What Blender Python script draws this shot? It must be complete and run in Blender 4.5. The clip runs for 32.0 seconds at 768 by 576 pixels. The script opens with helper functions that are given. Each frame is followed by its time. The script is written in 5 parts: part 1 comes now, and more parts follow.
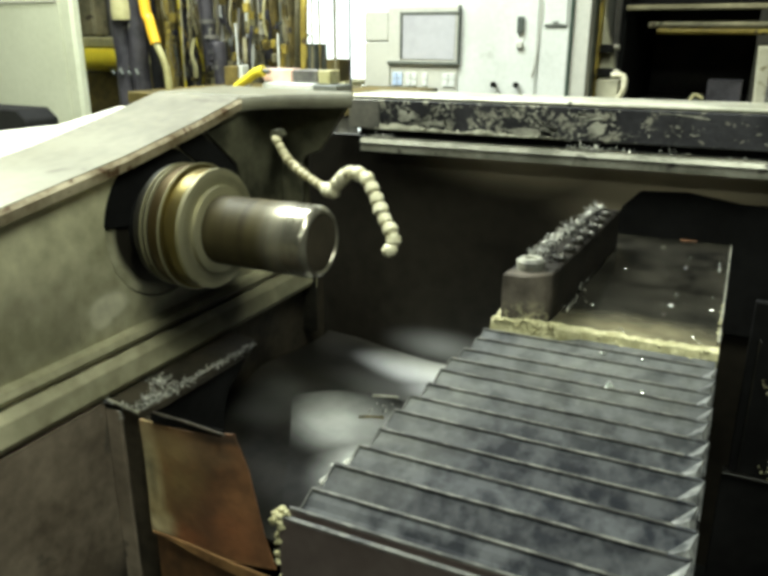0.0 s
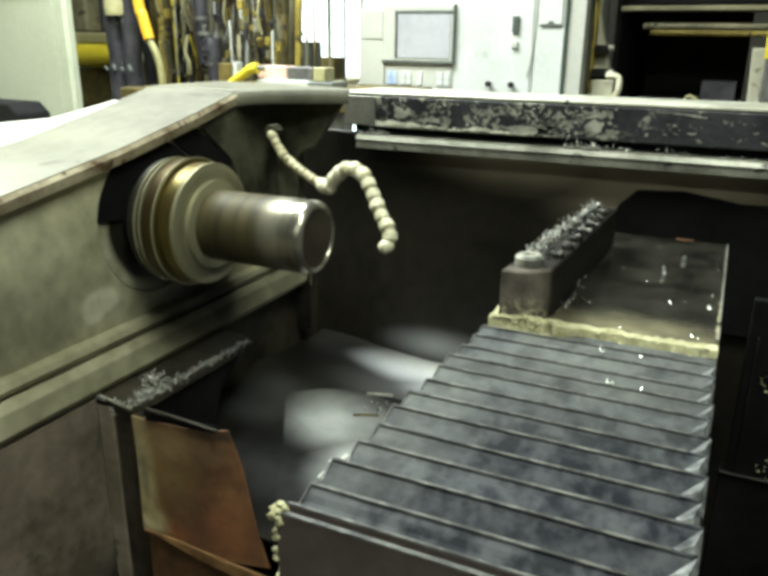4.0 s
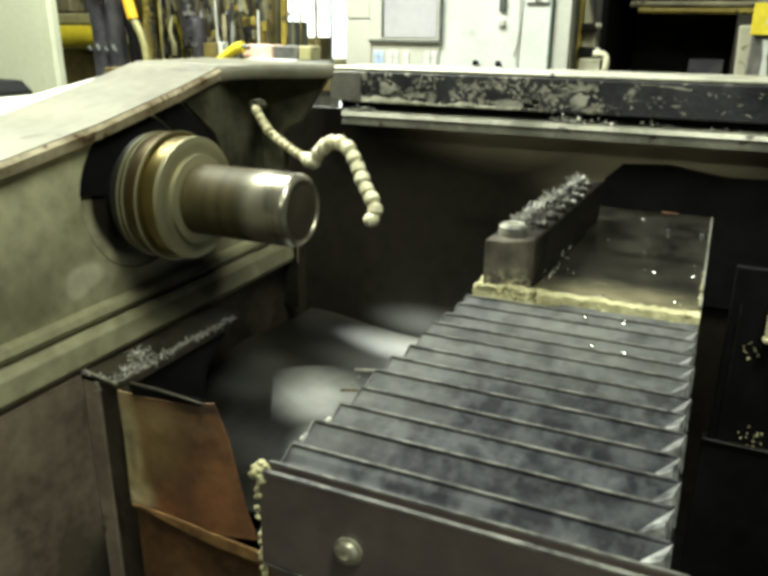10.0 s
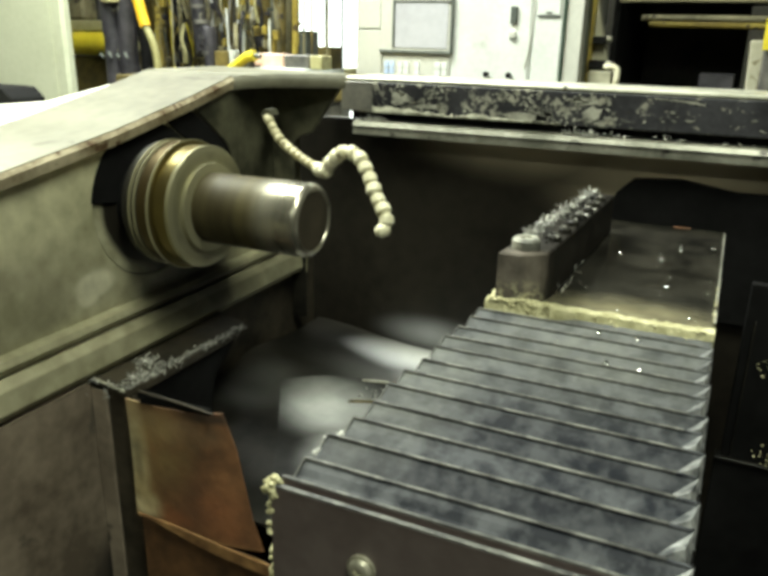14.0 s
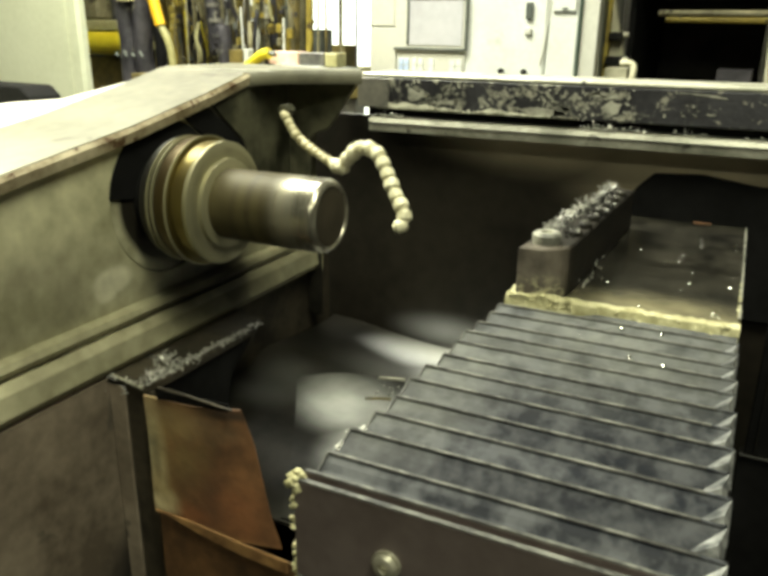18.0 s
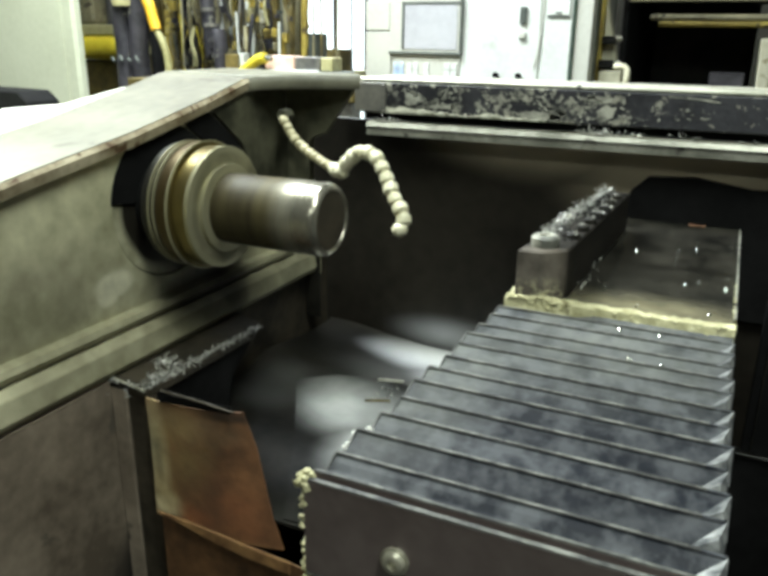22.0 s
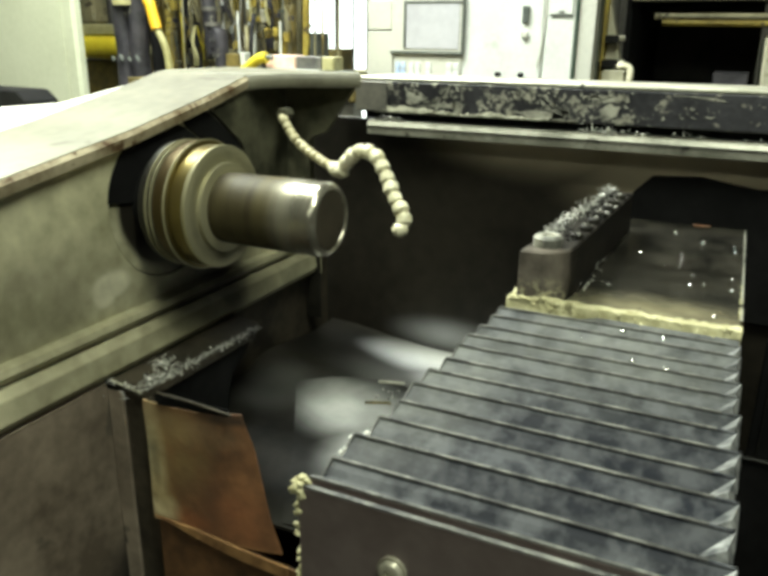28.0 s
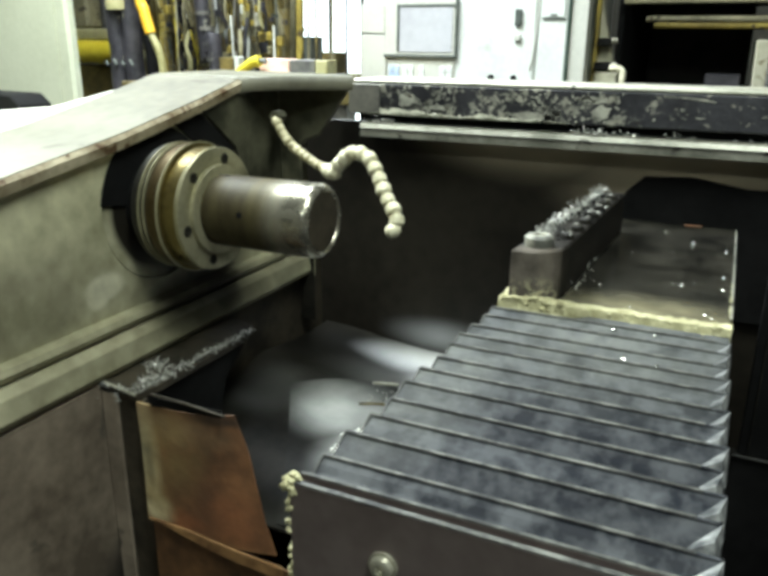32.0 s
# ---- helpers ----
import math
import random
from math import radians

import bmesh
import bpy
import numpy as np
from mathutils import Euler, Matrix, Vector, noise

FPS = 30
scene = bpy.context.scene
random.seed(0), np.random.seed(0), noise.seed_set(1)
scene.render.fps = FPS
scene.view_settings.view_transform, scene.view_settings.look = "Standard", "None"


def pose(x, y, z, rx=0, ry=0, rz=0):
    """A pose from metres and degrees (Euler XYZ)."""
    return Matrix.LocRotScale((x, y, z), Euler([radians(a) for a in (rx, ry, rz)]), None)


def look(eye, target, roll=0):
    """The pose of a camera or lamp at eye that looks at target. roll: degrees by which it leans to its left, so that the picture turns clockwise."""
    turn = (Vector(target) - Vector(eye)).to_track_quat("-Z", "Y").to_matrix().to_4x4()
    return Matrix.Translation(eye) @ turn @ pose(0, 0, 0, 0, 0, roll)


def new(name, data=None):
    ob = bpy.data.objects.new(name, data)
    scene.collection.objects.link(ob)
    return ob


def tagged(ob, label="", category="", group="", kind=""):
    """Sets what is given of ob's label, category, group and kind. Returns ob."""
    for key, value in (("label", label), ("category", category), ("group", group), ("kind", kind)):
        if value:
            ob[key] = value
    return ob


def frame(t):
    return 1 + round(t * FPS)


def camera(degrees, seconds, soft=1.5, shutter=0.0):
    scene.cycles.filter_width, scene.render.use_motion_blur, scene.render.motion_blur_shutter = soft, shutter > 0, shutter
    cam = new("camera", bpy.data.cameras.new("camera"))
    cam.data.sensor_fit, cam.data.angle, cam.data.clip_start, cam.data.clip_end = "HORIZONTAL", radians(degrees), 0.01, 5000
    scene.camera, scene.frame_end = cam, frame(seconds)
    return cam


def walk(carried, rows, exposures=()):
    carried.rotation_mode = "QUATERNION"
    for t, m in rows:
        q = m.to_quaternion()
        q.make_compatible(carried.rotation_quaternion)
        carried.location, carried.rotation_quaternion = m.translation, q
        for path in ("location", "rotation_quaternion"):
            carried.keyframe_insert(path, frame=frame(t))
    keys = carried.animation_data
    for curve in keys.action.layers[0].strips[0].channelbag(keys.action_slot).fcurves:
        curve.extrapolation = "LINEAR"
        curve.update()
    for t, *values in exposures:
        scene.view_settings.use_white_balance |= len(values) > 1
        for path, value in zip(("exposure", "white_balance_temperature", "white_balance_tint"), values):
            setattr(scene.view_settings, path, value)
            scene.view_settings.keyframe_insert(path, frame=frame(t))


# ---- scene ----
# seconds, stops, kelvin, tint: the camera settles after the first seconds and drifts a little
EXPOSURE = [(0, -0.15, 6150, 8), (1, -0.17, 6200, 8), (2, -0.18, 5700, 15), (3.2, -0.16, 5700, 12), (5.5, -0.04, 6500, 8), (6, -0.05, 6500, 8), (7, -0.09, 5850, 12), (8, -0.08, 5800, 12), (9, -0.09, 6300, 8),
            (10, -0.06, 6350, 8), (11, -0.06, 6400, 8), (12, -0.07, 5650, 15), (13, -0.05, 6250, 8), (16, -0.02, 6350, 8), (17, 0.0, 6250, 8), (18, 0.02, 6950, 8), (19, 0.01, 6400, 8), (20.5, 0.0, 6300, 8), (22, 0.0, 5750, 13),
            (23, 0.02, 6550, 8), (25, 0.02, 6850, 8), (28, 0.02, 6250, 8), (30, 0.02, 6000, 8), (31, 0.02, 5750, 12), (32, 0.02, 5700, 13)]
cam = camera(55.00, 32.0, soft=4.0, shutter=0.9)
# seconds, place, tilt, roll, heading of the held camera
PATH = [
    (0, 0.7034, -0.7598, 1.2847, 71.355, -0.150, 25.656),
    (0.5, 0.7020, -0.7578, 1.2851, 71.443, -0.158, 25.529),
    (1, 0.6999, -0.7583, 1.2848, 71.506, -0.365, 25.473),
    (1.5, 0.6968, -0.7562, 1.2826, 71.509, -0.460, 25.374),
    (2, 0.6951, -0.7588, 1.2842, 71.582, -0.513, 25.402),
    (2.5, 0.6967, -0.7589, 1.2848, 71.633, -0.392, 25.569),
    (3, 0.6962, -0.7569, 1.2828, 71.666, -0.227, 25.603),
    (3.5, 0.6950, -0.7564, 1.2775, 71.585, -0.457, 25.477),
    (5.5, 0.6971, -0.7641, 1.2756, 70.987, -0.913, 24.133),
    (6, 0.6975, -0.7629, 1.2721, 70.877, -0.860, 24.518),
    (6.5, 0.7047, -0.7594, 1.2720, 70.844, -0.836, 24.180),
    (7, 0.7095, -0.7572, 1.2686, 70.710, -0.720, 23.804),
    (7.5, 0.7045, -0.7593, 1.2697, 70.775, -0.964, 23.565),
    (8, 0.7054, -0.7567, 1.2691, 70.890, -0.925, 23.808),
    (8.5, 0.7043, -0.7548, 1.2599, 70.954, -0.462, 23.423),
    (9, 0.6991, -0.7556, 1.2550, 70.502, -0.263, 23.771),
    (9.5, 0.7002, -0.7558, 1.2561, 70.302, -0.120, 24.195),
    (10, 0.7040, -0.7595, 1.2606, 70.412, -0.526, 24.318),
    (10.5, 0.7054, -0.7600, 1.2622, 70.729, -0.634, 24.222),
    (11, 0.7056, -0.7602, 1.2624, 70.984, -0.902, 24.122),
    (11.5, 0.7050, -0.7609, 1.2613, 71.074, -0.790, 24.176),
    (12, 0.7115, -0.7594, 1.2606, 71.019, -0.676, 24.544),
    (12.5, 0.7128, -0.7562, 1.2612, 70.846, -1.100, 24.399),
    (13, 0.7023, -0.7596, 1.2609, 70.925, -0.817, 24.659),
    (13.5, 0.6946, -0.7592, 1.2621, 70.954, -1.159, 24.918),
    (15.5, 0.6984, -0.7536, 1.2615, 71.346, -1.174, 24.964),
    (16, 0.6954, -0.7568, 1.2623, 71.142, -1.301, 25.031),
    (16.5, 0.6910, -0.7559, 1.2583, 71.241, -1.257, 25.497),
    (17, 0.6843, -0.7560, 1.2557, 70.992, -1.285, 25.632),
    (17.5, 0.6848, -0.7578, 1.2561, 71.084, -0.833, 25.740),
    (18, 0.6871, -0.7571, 1.2556, 71.053, -0.817, 25.806),
    (18.5, 0.6833, -0.7583, 1.2558, 70.933, -0.993, 25.866),
    (19, 0.6813, -0.7614, 1.2581, 71.058, -1.350, 25.833),
    (19.5, 0.6836, -0.7629, 1.2601, 71.310, -1.353, 25.753),
    (20, 0.6869, -0.7629, 1.2601, 71.428, -1.312, 25.868),
    (20.5, 0.6873, -0.7622, 1.2573, 71.405, -0.755, 25.879),
    (21, 0.6886, -0.7618, 1.2566, 71.172, -0.844, 25.947),
    (21.5, 0.6848, -0.7664, 1.2581, 71.268, -0.907, 25.672),
    (22, 0.6839, -0.7687, 1.2587, 71.275, -0.740, 25.249),
    (22.5, 0.6844, -0.7674, 1.2580, 71.311, -0.832, 25.362),
    (23, 0.6860, -0.7643, 1.2565, 71.222, -0.684, 25.333),
    (23.5, 0.6879, -0.7597, 1.2547, 71.007, -0.719, 25.262),
    (24, 0.6926, -0.7573, 1.2517, 71.022, -0.326, 25.060),
    (24.5, 0.6909, -0.7556, 1.2531, 70.971, -0.438, 24.608),
    (25, 0.6910, -0.7559, 1.2534, 71.075, -0.499, 24.734),
    (25.5, 0.6879, -0.7564, 1.2549, 71.140, -0.756, 24.859),
    (27.5, 0.6812, -0.7549, 1.2533, 71.319, -0.888, 25.329),
    (28, 0.6814, -0.7567, 1.2549, 71.324, -0.729, 25.444),
    (28.5, 0.6813, -0.7576, 1.2536, 71.382, -0.660, 25.561),
    (29, 0.6796, -0.7597, 1.2546, 71.294, -0.876, 25.589),
    (29.5, 0.6810, -0.7629, 1.2569, 71.467, -0.860, 25.631),
    (30, 0.6813, -0.7693, 1.2559, 71.613, -1.133, 25.129),
    (30.5, 0.6758, -0.7691, 1.2559, 71.512, -0.929, 25.257),
    (31, 0.6837, -0.7651, 1.2544, 71.551, -0.741, 25.240),
    (31.5, 0.6832, -0.7629, 1.2554, 71.565, -0.845, 25.044),
    (32, 0.6865, -0.7590, 1.2523, 71.637, -0.546, 25.046),
]
walk(cam, [(t, pose(x, y, z, a, b, c)) for t, x, y, z, a, b, c in PATH], exposures=EXPOSURE)

# ---------------------------------------------------------------- light
world = bpy.data.worlds.new("workshop")
scene.world = world
world.use_nodes = True
world.node_tree.nodes["Background"].inputs[0].default_value = (0.75, 0.80, 0.62, 1)
world.node_tree.nodes["Background"].inputs[1].default_value = 0.007


def area_lamp(name, at, target, width, length, watts, colour):
    data = bpy.data.lights.new(name, "AREA")
    data.shape, data.size, data.size_y, data.energy, data.color = "RECTANGLE", width, length, watts, colour
    ob = new(name, data)
    ob.matrix_world = look(at, target)
    return ob


WARM = (0.97, 1.0, 0.79)
area_lamp("ceiling_lamp_over_headstock", (-0.62, 0.18, 2.45), (-0.1, 0.08, 1.0), 0.14, 0.9, 47, WARM)
area_lamp("ceiling_lamp_over_slide", (0.90, -0.60, 2.60), (0.30, -0.05, 0.95), 0.25, 1.0, 35, WARM)
area_lamp("ceiling_lamp_over_aisle", (0.95, -3.00, 2.90), (0.3, 0.0, 0.95), 1.2, 0.3, 17, WARM)
area_lamp("ceiling_lamp_over_bench", (-0.55, 0.62, 2.6), (-0.4, 1.35, 1.2), 1.2, 0.3, 58, (0.97, 1.0, 0.97))


# ---------------------------------------------------------------- materials
def mat(name, dark, light, rough=(0.4, 0.6), metal=0.0, scale=6.0, fine=60.0, bump=0.15, mix=(0.35, 0.65), spots=None, spot_scale=20.0, spot_cut=0.6,
        stretch=(1, 1, 1), coat=0.0, vary=0.0, patchy=0.0, warp=0.4, spec=0.5):
    m = bpy.data.materials.new(name)
    m.use_nodes = True
    nt = m.node_tree
    n, k = nt.nodes, nt.links.new
    bsdf = n["Principled BSDF"]
    tc = n.new("ShaderNodeTexCoord")
    mp = n.new("ShaderNodeMapping")
    mp.inputs["Scale"].default_value = stretch
    k(tc.outputs["Object"], mp.inputs[0])
    if vary:
        own, far = n.new("ShaderNodeObjectInfo"), n.new("ShaderNodeVectorMath")
        far.operation = "SCALE"
        far.inputs[0].default_value = (37.0, 23.0, 11.0)
        k(own.outputs["Random"], far.inputs["Scale"])
        k(far.outputs[0], mp.inputs["Location"])
    big, small = n.new("ShaderNodeTexNoise"), n.new("ShaderNodeTexNoise")
    for t, s, d in ((big, scale, 5), (small, fine, 3)):
        t.inputs["Scale"].default_value, t.inputs["Detail"].default_value = s, d
        k(mp.outputs[0], t.inputs["Vector"])
    add = n.new("ShaderNodeMath")
    add.operation = "MULTIPLY_ADD"
    add.inputs[1].default_value = 0.35
    k(small.outputs[0], add.inputs[0])
    k(big.outputs[0], add.inputs[2])
    ramp = n.new("ShaderNodeMapRange")
    ramp.inputs[1].default_value, ramp.inputs[2].default_value = mix[0] + 0.17, mix[1] + 0.17
    k(add.outputs[0], ramp.inputs[0])
    col = n.new("ShaderNodeMix")
    col.data_type = "RGBA"
    col.inputs[6].default_value, col.inputs[7].default_value = (*dark, 1), (*light, 1)
    k(ramp.outputs[0], col.inputs[0])
    out = col.outputs[2]
    if spots:
        sp = n.new("ShaderNodeTexNoise")
        sp.inputs["Scale"].default_value, sp.inputs["Detail"].default_value, sp.inputs["Distortion"].default_value = spot_scale, 7, warp
        k(mp.outputs[0], sp.inputs["Vector"])
        cut = n.new("ShaderNodeMapRange")
        cut.inputs[1].default_value, cut.inputs[2].default_value = spot_cut + 0.5 * patchy, spot_cut + 0.5 * patchy + 0.05
        pm = n.new("ShaderNodeMath")
        pm.operation = "MULTIPLY_ADD"
        pm.inputs[1].default_value = patchy
        k(big.outputs[0], pm.inputs[0])
        k(sp.outputs[0], pm.inputs[2])
        k(pm.outputs[0], cut.inputs[0])
        c2 = n.new("ShaderNodeMix")
        c2.data_type = "RGBA"
        c2.inputs[7].default_value = (*spots, 1)
        k(cut.outputs[0], c2.inputs[0])
        k(out, c2.inputs[6])
        out = c2.outputs[2]
    if vary:
        info, hsv = n.new("ShaderNodeObjectInfo"), n.new("ShaderNodeHueSaturation")
        mr = n.new("ShaderNodeMapRange")
        mr.inputs[3].default_value, mr.inputs[4].default_value = 1 - vary, 1 + vary
        k(info.outputs["Random"], mr.inputs[0])
        k(mr.outputs[0], hsv.inputs["Value"])
        k(out, hsv.inputs["Color"])
        out = hsv.outputs[0]
    k(out, bsdf.inputs["Base Color"])
    r = n.new("ShaderNodeMapRange")
    r.inputs[3].default_value, r.inputs[4].default_value = rough
    k(big.outputs[0], r.inputs[0])
    k(r.outputs[0], bsdf.inputs["Roughness"])
    bsdf.inputs["Metallic"].default_value = metal
    bsdf.inputs["Specular IOR Level"].default_value = spec
    bsdf.inputs["Coat Weight"].default_value = coat
    if bump:
        b = n.new("ShaderNodeBump")
        b.inputs["Strength"].default_value, b.inputs["Distance"].default_value = bump, 0.002
        k(small.outputs[0], b.inputs["Height"])
        k(b.outputs[0], bsdf.inputs["Normal"])
    return m


def glow(name, colour, strength):
    m = bpy.data.materials.new(name)
    m.use_nodes = True
    b = m.node_tree.nodes["Principled BSDF"]
    b.inputs["Base Color"].default_value = (*colour, 1)
    b.inputs["Emission Color"].default_value = (*colour, 1)
    b.inputs["Emission Strength"].default_value = strength
    return m


M = {
    "guard": mat("oiled olive grey sheet", (0.31, 0.30, 0.18), (0.72, 0.69, 0.46), (0.32, 0.55), 0.2, 4, 40, 0.08, spots=(0.66, 0.63, 0.45), spot_scale=9, spot_cut=0.66),
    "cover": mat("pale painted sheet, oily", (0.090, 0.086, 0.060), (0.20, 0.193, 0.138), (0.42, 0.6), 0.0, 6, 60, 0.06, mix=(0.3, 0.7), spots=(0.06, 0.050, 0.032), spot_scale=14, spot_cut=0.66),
    "white": mat("white painted housing", (0.70, 0.70, 0.60), (0.80, 0.80, 0.70), (0.35, 0.5), 0.0, 5, 60, 0.03),
    "lip": mat("worn tan edge", (0.19, 0.15, 0.085), (0.50, 0.44, 0.30), (0.4, 0.7), 0.1, 18, 120, 0.3, spots=(0.085, 0.045, 0.018), spot_scale=38, spot_cut=0.60),
    "rail": mat("scratched black rail", (0.010, 0.010, 0.013), (0.036, 0.036, 0.042), (0.4, 0.65), 0.1, 12, 110, 0.5, spots=(0.20, 0.19, 0.16), spot_scale=90, spot_cut=0.64, patchy=0.3),
    "rail_top": mat("bright worn rail top", (0.36, 0.36, 0.28), (0.64, 0.63, 0.52), (0.25, 0.5), 0.2, 15, 90, 0.2, spots=(0.06, 0.06, 0.05), spot_scale=30, spot_cut=0.66),
    "tube": mat("oil-browned steel sleeve", (0.030, 0.024, 0.010), (0.072, 0.060, 0.026), (0.5, 0.66), 0.15, 8, 220, 0.04, stretch=(6, 1, 1), spec=0.3),
    "ring": mat("dull olive seal plate", (0.26, 0.25, 0.155), (0.52, 0.50, 0.34), (0.35, 0.55), 0.2, 14, 60, 0.1),
    "flange": mat("pale ground flange", (0.25, 0.238, 0.142), (0.42, 0.395, 0.255), (0.36, 0.5), 0.65, 12, 160, 0.05),
    "bronze": mat("oily bronze ring", (0.085, 0.066, 0.020), (0.200, 0.160, 0.055), (0.30, 0.44), 0.85, 9, 150, 0.05),
    "bronze_dark": mat("oil-darkened bronze", (0.036, 0.024, 0.009), (0.095, 0.068, 0.026), (0.34, 0.5), 0.8, 9, 150, 0.05),
    "casting": mat("oily grey green casting", (0.028, 0.028, 0.018), (0.115, 0.112, 0.072), (0.38, 0.6), 0.1, 13, 70, 0.2, spec=0.3),
    "hose_old": mat("tan jointed hose", (0.30, 0.27, 0.15), (0.50, 0.46, 0.29), (0.4, 0.6), 0.0, 60, 200, 0.1, spots=(0.14, 0.12, 0.05), spot_scale=120, spot_cut=0.60),
    "flake": mat("chipped pale paint", (0.10, 0.10, 0.085), (0.40, 0.395, 0.33), (0.45, 0.7), 0.0, 45, 200, 0.3),
    "green_dark": mat("dark green seal strip", (0.012, 0.035, 0.018), (0.03, 0.06, 0.035), (0.4, 0.6), 0.0, 9, 60, 0.05),
    "pale_column": mat("cream painted column", (0.40, 0.385, 0.26), (0.56, 0.54, 0.40), (0.4, 0.6), 0.0, 5, 60, 0.05, spots=(0.22, 0.19, 0.10), spot_scale=16, spot_cut=0.64),
    "drip": mat("worn drip lip", (0.15, 0.15, 0.12), (0.34, 0.335, 0.28), (0.32, 0.52), 0.35, 16, 120, 0.15, spots=(0.04, 0.035, 0.03), spot_scale=24, spot_cut=0.62),
    "darksteel": mat("dark oily steel", (0.006, 0.006, 0.0055), (0.026, 0.024, 0.018), (0.35, 0.6), 0.15, 9, 80, 0.25, spec=0.3),
    # this black also stands in for shade on sheets, skirts and openings
    "black": mat("flat black, also as shade", (0.003, 0.003, 0.003), (0.009, 0.009, 0.009), (0.6, 0.85), 0, 8, 60, 0.2, spec=0.12),
    "backwall": mat("brown oiled back wall", (0.008, 0.007, 0.0055), (0.023, 0.020, 0.015), (0.28, 0.5), 0.0, 4, 40, 0.08, spec=0.25),
    "bellows": mat("grey bellows cloth", (0.008, 0.0095, 0.0135), (0.064, 0.067, 0.073), (0.45, 0.62), 0.0, 44, 150, 0.3, mix=(0.38, 0.64), vary=0.22, stretch=(1, 0.8, 0.8), spec=0.12),
    "bellows_worn": mat("bellows cloth worn pale at the fold", (0.05, 0.053, 0.056), (0.27, 0.275, 0.27), (0.4, 0.6), 0.0, 70, 200, 0.3, vary=0.3, spec=0.2),
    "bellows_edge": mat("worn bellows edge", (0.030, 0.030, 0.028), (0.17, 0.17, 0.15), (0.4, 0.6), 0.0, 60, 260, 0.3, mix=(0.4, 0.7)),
    "plate": mat("oiled dark plate", (0.007, 0.0068, 0.0058), (0.030, 0.028, 0.022), (0.12, 0.30), 0.0, 22, 90, 0.10, mix=(0.34, 0.68), spec=0.28),
    "sludge": mat("dried yellow sludge", (0.27, 0.25, 0.12), (0.62, 0.59, 0.36), (0.5, 0.8), 0.0, 45, 160, 0.9, mix=(0.3, 0.7)),
    "apron": mat("dark brown apron sheet", (0.092, 0.070, 0.064), (0.165, 0.134, 0.124), (0.4, 0.6), 0.1, 8, 70, 0.1),
    "bolt": mat("pale bolt steel", (0.35, 0.34, 0.26), (0.62, 0.6, 0.48), (0.25, 0.45), 0.6, 30, 160, 0.2),
    "rust": mat("rusted chute sheet", (0.095, 0.048, 0.023), (0.335, 0.155, 0.064), (0.45, 0.72), 0.05, 13, 60, 0.5, mix=(0.36, 0.74)),
    "chip": mat("steel chips", (0.09, 0.09, 0.085), (0.66, 0.66, 0.60), (0.2, 0.45), 0.4, 200, 400, 0.1),
    "rust_pale": mat("tan scaled rust", (0.12, 0.060, 0.025), (0.36, 0.205, 0.080), (0.45, 0.7), 0.05, 26, 90, 0.5, mix=(0.3, 0.7)),
    # darker copy of the rust: the foot's shade is put into the colour
    "rust_dark": mat("rust darkened for shade", (0.045, 0.025, 0.012), (0.165, 0.084, 0.034), (0.4, 0.7), 0.05, 11, 60, 0.5),
    "hose": mat("cream jointed hose", (0.50, 0.47, 0.30), (0.74, 0.71, 0.52), (0.4, 0.6), 0.0, 60, 200, 0.1, spots=(0.25, 0.22, 0.1), spot_scale=120, spot_cut=0.66),
    "lower": mat("brown oiled lower sheet", (0.115, 0.092, 0.068), (0.29, 0.24, 0.18), (0.35, 0.6), 0.1, 6, 55, 0.12, spots=(0.06, 0.054, 0.043), spot_scale=9, spot_cut=0.62),
    "panel": mat("white control cabinet", (0.52, 0.54, 0.49), (0.63, 0.65, 0.60), (0.35, 0.5), 0.0, 5, 80, 0.03, spots=(0.42, 0.43, 0.38), spot_scale=7, spot_cut=0.66),
    "panel_side": mat("grey cabinet side", (0.41, 0.41, 0.35), (0.50, 0.50, 0.43), (0.4, 0.6), 0.0, 5, 80, 0.03),
    "bezel": mat("dark screen bezel", (0.06, 0.07, 0.06), (0.13, 0.14, 0.12), (0.3, 0.5), 0.0, 8, 80, 0.03),
    "screen": mat("grey screen glass", (0.34, 0.34, 0.35), (0.44, 0.44, 0.45), (0.12, 0.2), 0.0, 3, 40, 0.0),
    "blue": mat("pale blue keys", (0.35, 0.45, 0.62), (0.5, 0.6, 0.75), (0.4, 0.5), 0, 20, 90, 0.0),
    "cream": mat("cream cabinet paint", (0.52, 0.54, 0.39), (0.61, 0.63, 0.47), (0.4, 0.6), 0.0, 3, 60, 0.03),
    "beige": mat("beige machine paint", (0.28, 0.26, 0.11), (0.47, 0.44, 0.23), (0.4, 0.6), 0.0, 6, 60, 0.06, spots=(0.12, 0.09, 0.03), spot_scale=14, spot_cut=0.62),
    "dull": mat("dull olive machine paint", (0.10, 0.09, 0.045), (0.26, 0.235, 0.13), (0.45, 0.65), 0.0, 9, 80, 0.1, spots=(0.05, 0.04, 0.02), spot_scale=20, spot_cut=0.62),
    "yellow": mat("yellow paint", (0.60, 0.48, 0.02), (0.80, 0.68, 0.05), (0.35, 0.55), 0.0, 8, 60, 0.05),
    "ochre": mat("dull ochre paint", (0.17, 0.125, 0.018), (0.42, 0.33, 0.06), (0.4, 0.6), 0.0, 10, 70, 0.1, spots=(0.07, 0.05, 0.02), spot_scale=24, spot_cut=0.62),
